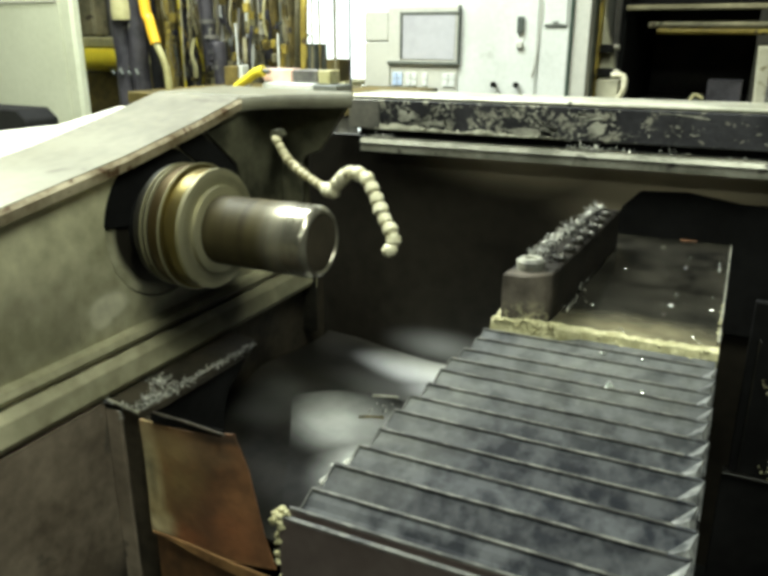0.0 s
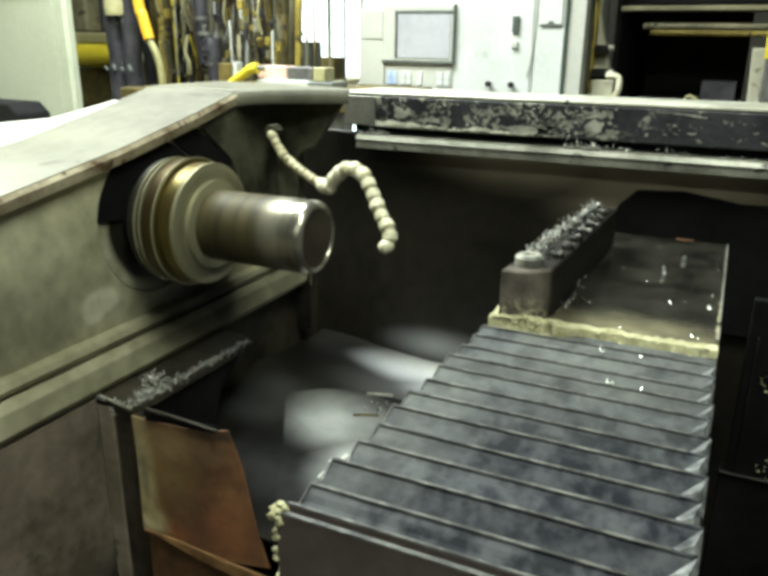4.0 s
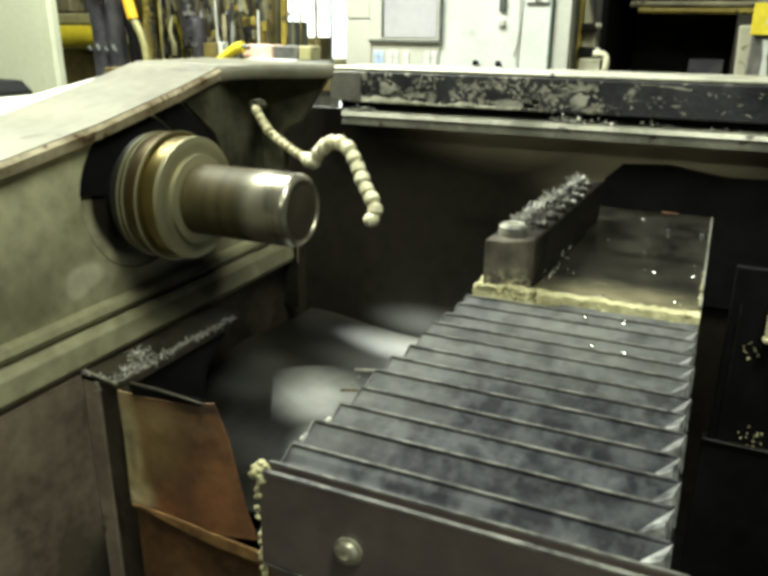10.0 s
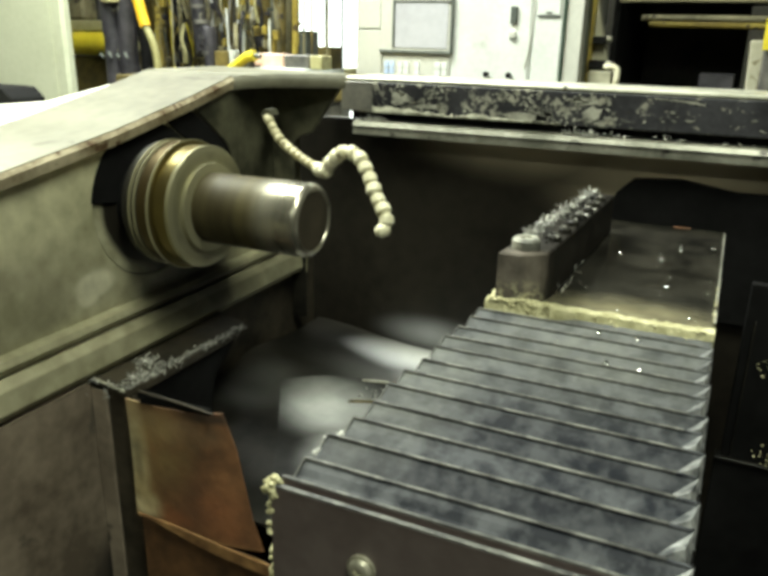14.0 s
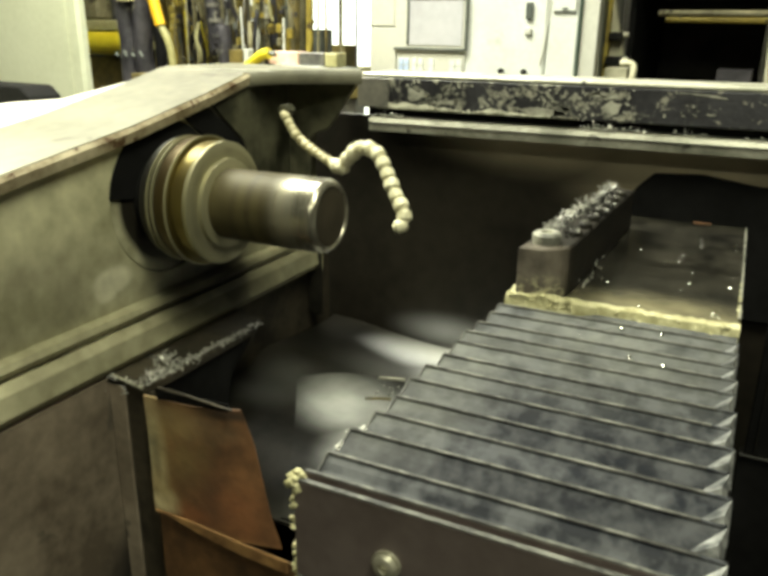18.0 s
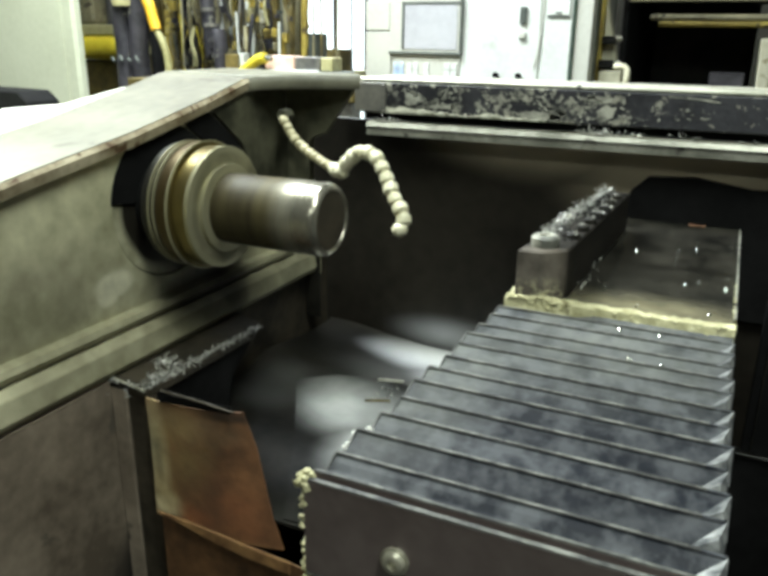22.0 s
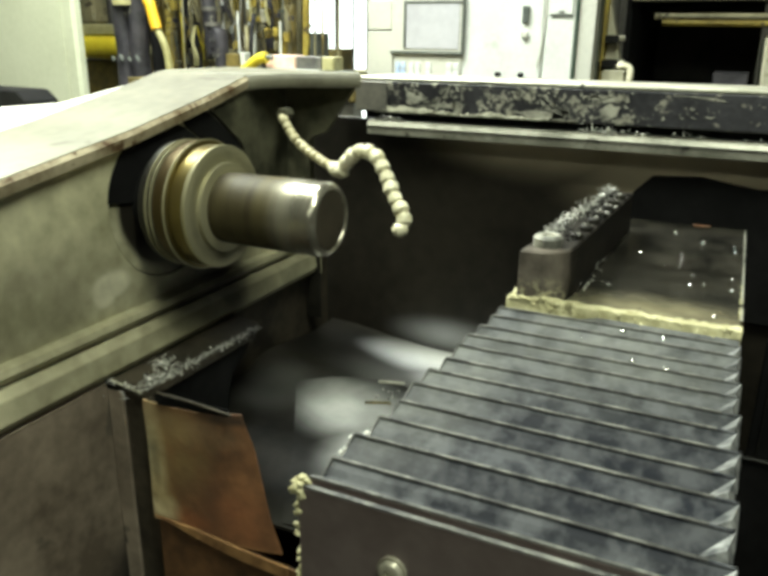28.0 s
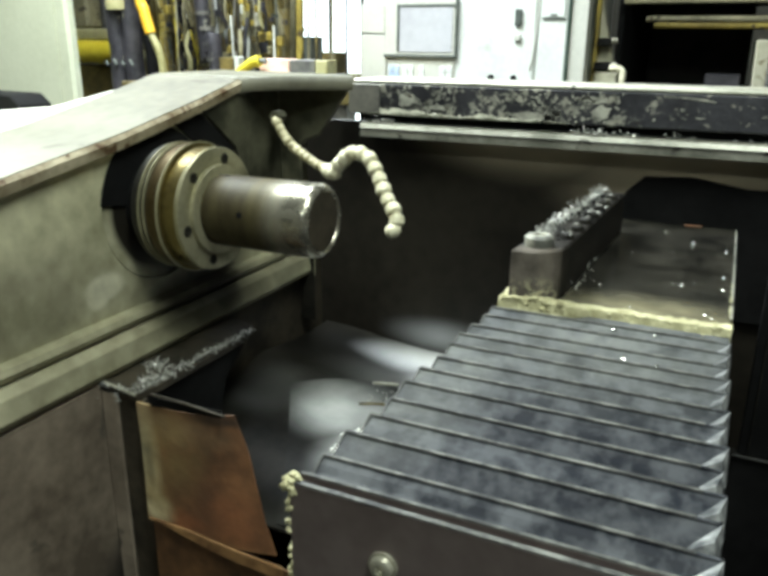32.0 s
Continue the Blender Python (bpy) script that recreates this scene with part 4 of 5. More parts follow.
    scatter("oil_drops", drops, 0.0015, rnd, M["oil"], s, "drop", "clear oil drops", smooth=True)
    return s


def build_tool_block():
    b = thing("tool_block", (0.525, 0.16, 0.998), "dark oily tool block covered with bright steel chips", "tool block")
    part("body", prism([(0.498, -0.046), (0.525, -0.043), (0.545, -0.024), (0.548, 0.0), (0.561, 0.320), (0.527, 0.320)], "z", 0.9985, 1.054, 0.0018), M["block"], b)
    part("clamp_bolt", lathe([(0, 0), (0, 0.0150), (0.009, 0.0150), (0.0115, 0.0125), (0.0115, 0.007), (0.009, 0.0065), (0.009, 0.0)], 28, "z", (0.5195, -0.016, 1.054)), M["flake"], b, "pale round clamp bolt", smooth=True)
    rnd = random.Random(3)
    for i in range(7):
        y = 0.028 + i * 0.040
        part("tool_clamp", lathe([(0, 0), (0, 0.0075), (0.007, 0.0075), (0.0085, 0.0055), (0.0085, 0.003), (0.006, 0.0028), (0.006, 0)], 12, "z", (0.540 + 0.035 * y + rnd.uniform(-0.001, 0.001), y, 1.052)), M["darksteel"], b, smooth=True)
    places = []
    for _ in range(720):
        y = 0.012 + 0.305 * rnd.random()
        clump = 0.5 + 0.5 * math.sin(y * 2 * math.pi / 0.020)
        places.append((0.5035 + 0.072 * y + abs(rnd.gauss(0, 0.0060)), y, 1.0545 + abs(rnd.gauss(0, 0.0018 + 0.0040 * clump))))
    for i in range(7):
        places += [(rnd.gauss(0.541 + 0.0014 * i, 0.0035), 0.026 + i * 0.040 + rnd.gauss(0, 0.003), 1.0600 + abs(rnd.gauss(0, 0.0012))) for _ in range(9)]
    grit = bmesh.new()
    for _ in range(210):
        u = rnd.random()
        lump(grit, (rnd.uniform(0.504 + 0.022 * u, 0.546 + 0.012 * u), 0.006 + 0.312 * u, 1.053 + rnd.uniform(-0.004, 0.003)), rnd.uniform(0.0015, 0.0042), rnd, 0.8)
    tagged(part("oily_grit", grit, M["grit"], b, "black oily grit"), kind="stuff")
    places += [(0.556 + abs(rnd.gauss(0, 0.006)), rnd.uniform(-0.02, 0.10), rnd.uniform(1.0, 1.02)) for _ in range(14)]
    scatter("swarf", places, 0.0020, rnd, M["chip"], b, label="bright curled steel chips")
    return b


def build_bellows():
    b = thing("bellows_cover", (0.6, -0.23, 0.9), "grey folded bellows way cover with worn edges", "way cover")
    n = 12
    ys = [-0.062 - 0.0318 * i for i in range(n)] + [-0.4385]
    for i in range(n):
        ya, yb = ys[i], ys[i + 1]
        top = 0.9955 + 0.0015 * i + 0.0008 * math.sin(i * 2.1)
        dip = top - 0.0115
        x0, x1 = BX0 + 0.002 * math.sin(i * 1.7), BX1 + 0.0012 * math.sin(i * 2.9)
        # near-facing leaf: from the valley up to the ridge, then a short leaf back down
        f = thing("fold", (0, 0, 0), "", "")
        f.parent = b
        f.location = (0, 0, 0)
        for key in list(f.keys()):
            del f[key]
        ridge = ya
        prof = [(yb + 0.0020, dip + 0.0022), (yb + 0.009, dip + 0.0036), (yb + 0.016, dip + 0.0055), (ridge - 0.006, top - 0.0032), (ridge - 0.0016, top - 0.0014), (ridge - 0.001, top), (ridge + 0.0012, top), (ridge + 0.0042, dip - 0.004), (ridge + 0.0026, dip - 0.004), (ridge + 0.0002, top - 0.0055), (yb + 0.011, dip + 0.0005), (yb + 0.0020, dip - 0.002)]
        part("leaf", prism(prof, "x", x0, x1), M["bellows"], f)
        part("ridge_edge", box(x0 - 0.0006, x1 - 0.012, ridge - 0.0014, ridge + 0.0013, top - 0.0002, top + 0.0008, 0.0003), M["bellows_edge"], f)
        part("left_skirt", prism([(yb, dip - 0.006), (ridge, top), (ridge + 0.002, top), (ridge + 0.003, 0.90), (yb, 0.90)], "x", x0 - 0.001, x0 + 0.0005), M["bellows"], f)
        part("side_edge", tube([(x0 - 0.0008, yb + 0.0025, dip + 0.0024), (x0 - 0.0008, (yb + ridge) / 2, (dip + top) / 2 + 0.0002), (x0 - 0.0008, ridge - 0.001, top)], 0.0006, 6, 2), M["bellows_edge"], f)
        # folded corner on the far side
        bm = bmesh.new()
        v = [bm.verts.new(c) for c in ((x1 - 0.019, yb + 0.008, dip + 0.0030), (x1 + 0.001, ridge - 0.002, top + 0.001), (x1 + 0.001, yb + 0.004, dip - 0.002), (x1 - 0.003, (ya + yb) / 2 - 0.004, dip + 0.012))]
        for q in ((0, 1, 3), (0, 3, 2), (1, 2, 3), (0, 2, 1)):
            bm.faces.new([v[j] for j in q])
        part("corner_crease", bm, M["bellows_worn"], f, "fold corner worn pale")
        # shaded side of the fold: the skirt is simply black
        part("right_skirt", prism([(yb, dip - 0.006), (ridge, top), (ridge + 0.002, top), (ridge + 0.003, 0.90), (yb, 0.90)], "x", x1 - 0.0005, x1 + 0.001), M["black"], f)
    part("first_leaf", prism([(-0.0585, 0.984), (-0.034, 0.9905), (-0.028, 0.9905), (-0.028, 0.978), (-0.0585, 0.981)], "x", BX0, BX1), M["bellows"], b)
    rnd = random.Random(5)
    drops = []
    seats = [(0.647, -0.075), (0.652, -0.079), (0.638, -0.111), (0.631, -0.093), (0.607, -0.105), (0.578, -0.171), (0.626, -0.139), (0.648, -0.140), (0.656, -0.138), (0.602, -0.204), (0.651, -0.239)]
    for x, y in seats + [(rnd.gauss(0.645, 0.03), rnd.uniform(-0.15, -0.045)) for _ in range(14)]:
        drops.append((min(max(x, 0.5), 0.705), y, fold_z(y, ys)))
    scatter("oil_drops", drops, 0.0015, rnd, M["oil"], b, "drop", "clear oil drops", smooth=True)
    # white lumps added in place of the bright reflection on the left skirt
    glint = bmesh.new()
    for _ in range(320):
        lump(glint, (0.480 + rnd.gauss(0, 0.0030), -0.372 + rnd.gauss(0, 0.013), 0.985 + rnd.gauss(0, 0.005)), rnd.uniform(0.0012, 0.0026), rnd)
    tagged(part("coolant_foam", glint, M["glint"], b, "white lumps for a bright reflection"), kind="stuff")
    return b


def fold_z(y, ys):
    for i in range(len(ys) - 1):
        if ys[i] >= y > ys[i + 1]:
            return 0.9955 + 0.0015 * i - 0.0135 * (ys[i] - y) / (ys[i] - ys[i + 1])
    return 0.988


def build_apron():
    a = thing("apron", (0.6, -0.44, 0.7), "dark brown sheet apron with chip-crusted edges", "way cover end")
    part("front_sheet", box(0.482, 0.722, -0.446, -0.4425, 0.944, 1.010, 0.0008), M["apron"], a)
    part("rear_sheet", box(0.486, 0.722, -0.4395, -0.437, 0.80, 1.013, 0.0006), M["apron"], a)
    part("lower_sheet", box(0.486, 0.722, -0.4425, -0.440, 0.80, 0.944, 0.0008), M["apron"], a)
    part("top_edge", box(0.482, 0.722, -0.4462, -0.4424, 1.0101, 1.0112, 0.0003), M["bellows_edge"], a, "bright worn edge")
    part("rear_edge", box(0.486, 0.722, -0.4396, -0.4369, 1.0131, 1.0142, 0.0003), M["bellows_edge"], a, "bright worn edge")
    part("lower_edge", box(0.483, 0.722, -0.4466, -0.4425, 0.9425, 0.9439, 0.0003), M["bellows_edge"], a)
    b = part("bolt", lathe([(-0.0005, 0), (-0.0005, 0.0088), (0.002, 0.0088), (0.002, 0.0074), (0.005, 0.0066), (0.0056, 0.0055), (0.0056, 0.003), (0.003, 0.0028), (0.003, 0)], 24, "y",
                       (0, 0, 0)), M["bolt"], a, "pale button head bolt with washer", smooth=True)
    b.location = Vector((0.543, -0.4462, 0.974)) - a.location
    b.data.transform(Matrix.Translation(world_offset(a)))
    b.data.transform(Matrix.Rotation(math.pi, 4, "Z"))
    rnd = random.Random(8)
    bm = bmesh.new()
    for i in range(30):
        lump(bm, (0.482 + rnd.uniform(-0.004, 0.004), -0.444 + rnd.uniform(-0.003, 0.003), 1.008 + rnd.uniform(-0.006, 0.005)), rnd.uniform(0.001, 0.0032), rnd)
    for i in range(70):
        lump(bm, (0.4815 + rnd.uniform(-0.002, 0.001), -0.444 + rnd.uniform(-0.002, 0.002), rnd.uniform(0.90, 1.005)), rnd.uniform(0.0008, 0.0022), rnd)
    tagged(part("crust", bm, M["sludge"], a, "pale crust of dried chips"), kind="stuff")
    return a


# ---------------------------------------------------------------- chute and ledge under the spindle
def build_chute():
    c = thing("chip_chute", (0.12, -0.1, 0.3), "rusty chip chute with a chip-covered ledge", "chip chute")
    part("ledge", prism([(0.002, -0.142), (0.080, -0.156), (0.086, -0.12), (0.088, 0.06), (0.070, 0.10), (0.002, 0.115)], "z", 0.838, 0.848, 0.001), M["ledge"], c)
    part("ledge_edge", tube([(0.001, -0.144, 0.8475), (0.038, -0.1505, 0.8475), (0.079, -0.158, 0.8475)], 0.0020, 8, 2), M["crust"], c, "pale crusted ledge edge", smooth=True)
    part("ledge_skirt", prism([(-0.142, 0.8378), (0.068, 0.8378), (0.044, 0.816), (0.020, 0.803), (0.008, 0.777), (0.002, 0.747), (-0.010, 0.70), (-0.020, 0.60), (-0.142, 0.60)], "x", 0.077, 0.081, 0.0008), M["black"], c)
    part("post", box(0.043, 0.085, -0.150, -0.142, 0.30, 0.838, 0.001), M["ledge"], c)
    part("post_flange", box(0.0195, 0.0398, -0.1535, -0.1525, 0.30, 0.838, 0.0003), M["lower"], c)
    part("post_edge", box(0.0400, 0.0425, -0.154, -0.148, 0.30, 0.838, 0.001), M["lower"], c, "pale worn post edge")
    bm = bmesh.new()
    left, right = [(0.084, 0.842), (0.086, 0.79), (0.086, 0.74), (0.085, 0.71), (0.085, 0.677)], [(0.223, 0.853), (0.240, 0.81), (0.249, 0.765), (0.258, 0.722), (0.272, 0.682)]
    rows = []
    for (xa, za), (xb, zb) in zip(left, right):
        row = []
        for i in range(13):
            u = i / 12
            row.append(bm.verts.new((xa + (xb - xa) * u, -0.1625 - 0.006 * math.sin(math.pi * u) + 0.030 * max(0, u - 0.6) ** 2, za + (zb - za) * u)))
        rows.append(row)
    for r, q in zip(rows, rows[1:]):
        for i in range(12):
            bm.faces.new((r[i], r[i + 1], q[i + 1], q[i]))
    res = bmesh.ops.extrude_face_region(bm, geom=bm.faces[:])
    bmesh.ops.translate(bm, verts=[v for v in res["geom"] if isinstance(v, bmesh.types.BMVert)], vec=(0, 0.0025, 0))
    part("rust_panel", bm, M["rust"], c, "rust-brown stained bowed sheet", smooth=True)
    flange = [(0.096, 0.6895), (0.118, 0.6905), (0.150, 0.690), (0.190, 0.687), (0.226, 0.684), (0.290, 0.681), (0.290, 0.664), (0.226, 0.667), (0.188, 0.672), (0.150, 0.679), (0.118, 0.686), (0.096, 0.6885)]
    part("bent_flange", prism(flange, "y", -0.1735, -0.1700, 0.0008), M["rust_pale"], c, "tan scaled bottom flange")
    part("brow_edge", prism([(0.112, 0.846), (0.215, 0.854), (0.218, 0.864), (0.126, 0.858)], "y", -0.1700, -0.1690), M["black"], c)
    part("brow_rod", tube([(0.118, -0.172, 0.8635), (0.165, -0.172, 0.8625), (0.222, -0.172, 0.8590)], 0.0016, 8, 2), M["ledge"], c)
    part("rust_foot", prism([(0.098, 0.30), (0.098, 0.684), (0.150, 0.684), (0.187, 0.680), (0.237, 0.679), (0.292, 0.675), (0.36, 0.662), (0.36, 0.30)], "y", -0.1675, -0.165), M["rust_dark"], c, "rusty foot with its shade in the colour")
    rnd = random.Random(21)
    places = []
    for _ in range(260):
        u = rnd.random()
        places.append((0.079 + 0.007 * u + rnd.gauss(0, 0.0028), -0.150 + 0.225 * u, 0.8485 + abs(rnd.gauss(0, 0.0028))))
    for _ in range(150):
        places.append((rnd.gauss(0.072, 0.009), rnd.gauss(-0.112, 0.026), 0.849 + abs(rnd.gauss(0, 0.004))))
    for _ in range(40):
        places.append((rnd.gauss(0.046, 0.006), rnd.gauss(-0.083, 0.008), 0.849 + abs(rnd.gauss(0, 0.003))))
    places += [(rnd.uniform(0.005, 0.085), -0.148 - 0.1 * rnd.uniform(0.0, 0.08), 0.849) for _ in range(40)]
    scatter("ledge_swarf", places, 0.0025, rnd, M["chip"], c, label="steel chips and swarf")
    return c


def chute_z(x, y):
    v = (y + 0.12) / 0.57
    return 0.70 + 0.02 * math.sin(5.0 * v) + 0.012 * math.cos(12.5 * x) + 0.03 / (1 + math.exp(-(30 * v - 16) * 1.5))


def build_tray():
    t = thing("chip_tray", (0.4, 0.1, 0.2), "dark wet steel chip tray below the spindle", "chip tray")
    # floor coloured black for the deep shade in the tray
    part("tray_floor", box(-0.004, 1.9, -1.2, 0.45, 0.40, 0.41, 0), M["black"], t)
    bm = bmesh.new()
    nx, ny = 24, 30
    g = [[bm.verts.new((0.0 + 0.48 * i / nx, -0.12 + 0.57 * j / ny, chute_z(0.48 * i / nx, -0.12 + 0.57 * j / ny))) for j in range(ny + 1)] for i in range(nx + 1)]
    for i in range(nx):
        for j in range(ny):
            bm.faces.new((g[i][j], g[i + 1][j], g[i + 1][j + 1], g[i][j + 1]))
    res = bmesh.ops.extrude_face_region(bm, geom=bm.faces[:])
    bmesh.ops.translate(bm, verts=[v for v in res["geom"] if isinstance(v, bmesh.types.BMVert)], vec=(0, 0, -0.004))
    sheet = part("deflector", bm, M["chute"], t, "oily steel deflector with bright reflections painted on", smooth=True)
    sheet.data.transform(Matrix.Translation(world_offset(t)))
    sheet.location = -t.location
    # lapped sheet added to give the front painted reflection its straight edge
    bm = bmesh.new()
    g = []
    for i in range(17):
        u = i / 16
        far = (0.090 + 0.258 * u, 0.168 + 0.070 * min(1.0, u * 2.2))
        near = (0.246 + 0.134 * u, -0.117 + 0.01 * u)
        side = 0.006 * (1 - u)
        g.append([bm.verts.new((p := far[0] + (near[0] - far[0]) * w + side * math.sin(math.pi * w), q := far[1] + (near[1] - far[1]) * w, chute_z(p, q) + 0.003)) for w in (j / 16 for j in range(17))])
    for i in range(16):
        for j in range(16):
            bm.faces.new((g[i][j], g[i][j + 1], g[i + 1][j + 1], g[i + 1][j]))
    res = bmesh.ops.extrude_face_region(bm, geom=bm.faces[:])
    bmesh.ops.translate(bm, verts=[v for v in res["geom"] if isinstance(v, bmesh.types.BMVert)], vec=(0, 0, -0.002))
    bmesh.ops.recalc_face_normals(bm, faces=bm.faces[:])
    lap = part("lapped_sheet", bm, M["lap"], t, "lapped steel sheet with a bright reflection painted on", smooth=True)
    lap.data.transform(Matrix.Translation(world_offset(t)))
    lap.location = -t.location
    part("bright_strip", tube([(0.226, 0.196, 0.742), (0.245, 0.200, 0.743), (0.266, 0.206, 0.743)], 0.0028, 8, 2), M["drip"], t, "bright bent strip", smooth=True)
    part("tan_strip", tube([(0.236, 0.128, 0.739), (0.254, 0.135, 0.740), (0.272, 0.142, 0.740)], 0.0022, 8, 2), M["brown"], t, smooth=True)
    rnd = random.Random(14)
    bits = [(0.245 + rnd.gauss(0, 0.014), 0.175 + rnd.gauss(0, 0.02), 0.730 + rnd.uniform(0, 0.006)) for _ in range(12)]
    scatter("scraps", bits, 0.0030, rnd, M["chip"], t, label="loose steel scraps")
    return t


def build_side_cover():
    s = thing("side_guard", (0.9, 0.2, 0.3), "black sheet guard with its deep shade in the colour", "machine guard")
    # side sheet, step and upright are black in place of the dark void
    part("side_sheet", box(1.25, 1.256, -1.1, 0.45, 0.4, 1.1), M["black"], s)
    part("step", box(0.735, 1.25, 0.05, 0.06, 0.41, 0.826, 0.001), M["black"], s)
    part("step_edge", box(0.735, 1.25, 0.046, 0.062, 0.826, 0.829, 0.0005), M["darksteel"], s)
    part("pipe_end", lathe([(0, 0.0), (0, 0.0062), (0.002, 0.0078), (0.0045, 0.0078), (0.006, 0.0062), (0.045, 0.0058), (0.045, 0.0)], 18, "z", (0.7815, 0.038, 0.957)), M["hose_old"], s, "tan pipe end with a rim", smooth=True)
    part("white_pin", tube([(0.790, 0.044, 0.926), (0.797, 0.044, 0.894)], 0.0016, 8, 1), M["bolt"], s, "thin bright pin")
    part("seam", box(0.7490, 0.7505, 0.0465, 0.0498, 0.829, 0.99, 0.0003), M["darksteel"], s)
    rnd = random.Random(31)
    bm = bmesh.new()
    for cx, cz, n in ((0.784, 0.842, 16), (0.768, 0.944, 12)):
        for _ in range(n):
            lump(bm, (cx + rnd.gauss(0, 0.005), 0.046 + rnd.gauss(0, 0.001), cz + rnd.gauss(0, 0.005)), rnd.uniform(0.0004, 0.0016), rnd)
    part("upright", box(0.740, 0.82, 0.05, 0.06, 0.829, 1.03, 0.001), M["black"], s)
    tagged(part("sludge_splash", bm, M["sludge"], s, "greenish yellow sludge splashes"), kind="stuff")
    part("dark_cover", prism([(0.535, 1.0), (0.548, 1.036), (0.572, 1.060), (0.64, 1.064), (0.72, 1.052), (1.25, 1.06), (1.25, 0.85), (0.535, 0.85)], "y", 0.435, 0.449), M["black"], s, "black shape behind the slide plate")
    return s


# ---------------------------------------------------------------- background
def bk(k, y):
    return 0.703 + k * (y + 0.76)


def build_control_cabinet():
    c = thing("control_cabinet", (-0.05, 1.4, 0), "white control cabinet with a screen, keys and two knobs", "control cabinet")
    part("body", box(-0.375, 0.158, 1.36, 1.75, 0.0, 1.95, 0.006), M["panel"], c)
    part("side_door", box(0.161, 0.2425, 1.360, 1.75, 0.0, 1.95, 0.004), M["panel"], c, "narrow white door")
    part("door_seam", prism([(0.1585, 1.95), (0.1700, 1.95), (0.1640, 1.33), (0.1540, 1.215), (0.1460, 1.185), (0.1430, 1.185), (0.1500, 1.215), (0.1600, 1.33)], "y", 1.356, 1.3595), M["panel_side"], c)
    part("door_gap", box(0.2428, 0.2478, 1.357, 1.37, 0.0, 1.95, 0), M["green_dark"], c, "dark green seal strip")
    part("side_return", box(0.2482, 0.294, 1.366, 1.75, 0.0, 1.95, 0.002), M["panel_side"], c, "grey door return")
    part("left_flank", box(-0.377, -0.292, 1.350, 1.3595, 0.55, 1.276, 0.002), M["panel_side"], c, "grey flank panel")
    part("upper_flank", box(-0.377, -0.297, 1.350, 1.3595, 1.280, 1.362, 0.002), M["panel_side"], c, "pale label panel")
    s = part("screen_bezel", box(-0.296, -0.070, 1.348, 1.3595, 1.212, 1.375, 0.003), M["panel_side"], c, "grey bezel")
    part("screen", box(-0.247, -0.082, 1.3455, 1.3478, 1.228, 1.352, 0.001), M["screen"], s, "grey switched-off screen")
    for b in ((-0.0745, -0.0685, 1.214, 1.3765), (-0.297, -0.0747, 1.2135, 1.2215), (-0.2555, -0.2475, 1.2285, 1.3600), (-0.2470, -0.0750, 1.3525, 1.3600)):
        part("dark_edge", box(b[0], b[1], 1.3435, 1.3588, b[2], b[3], 0.001), M["bezel"], s)
    part("key_panel", box(-0.290, -0.075, 1.3545, 1.3595, 1.120, 1.2045, 0.001), M["panel_side"], c, "pale grey key panel")
    for x0, x1, mt in ((-0.282, -0.268, "blue"), (-0.265, -0.250, "blue"), (-0.238, -0.222, "panel"), (-0.219, -0.203, "panel"), (-0.184, -0.168, "panel"), (-0.120, -0.102, "panel"), (-0.099, -0.081, "panel")):
        for z0 in (1.152, 1.172):
            part("key", box(x0, x1, 1.3500, 1.3544, z0, z0 + 0.018, 0.001), M[mt], c)
    for x in (0.040, 0.106):
        part("knob", lathe([(0, 0), (0, 0.008), (0.012, 0.007), (0.02, 0.005), (0.02, 0)], 20, "y", (x, 1.338, 1.163)), M["black"], c, "small black knob")
    for z, h, m in ((1.323, 0.044, "bezel"), (1.270, 0.018, "panel_side")):
        part("switch", box(0.098, 0.116, 1.349, 1.3595, z - h / 2, z + h / 2, 0.002), M[m], c)
    part("name_plate", box(0.172, 0.234, 1.354, 1.3595, 1.322, 1.40, 0.002), M["panel"], c)
    part("plate_shadow_gap", box(0.174, 0.233, 1.355, 1.3595, 1.318, 1.3216, 0), M["bezel"], c)
    part("plate_mark", box(0.196, 0.212, 1.352, 1.3536, 1.326, 1.331, 0), M["bezel"], c)
    return c


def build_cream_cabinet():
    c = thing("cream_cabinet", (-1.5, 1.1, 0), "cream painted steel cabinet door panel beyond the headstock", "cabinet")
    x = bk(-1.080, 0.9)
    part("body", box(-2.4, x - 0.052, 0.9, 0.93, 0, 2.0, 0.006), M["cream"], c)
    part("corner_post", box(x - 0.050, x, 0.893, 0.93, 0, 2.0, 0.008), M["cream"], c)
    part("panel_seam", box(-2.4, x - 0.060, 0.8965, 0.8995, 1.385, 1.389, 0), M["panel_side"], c)


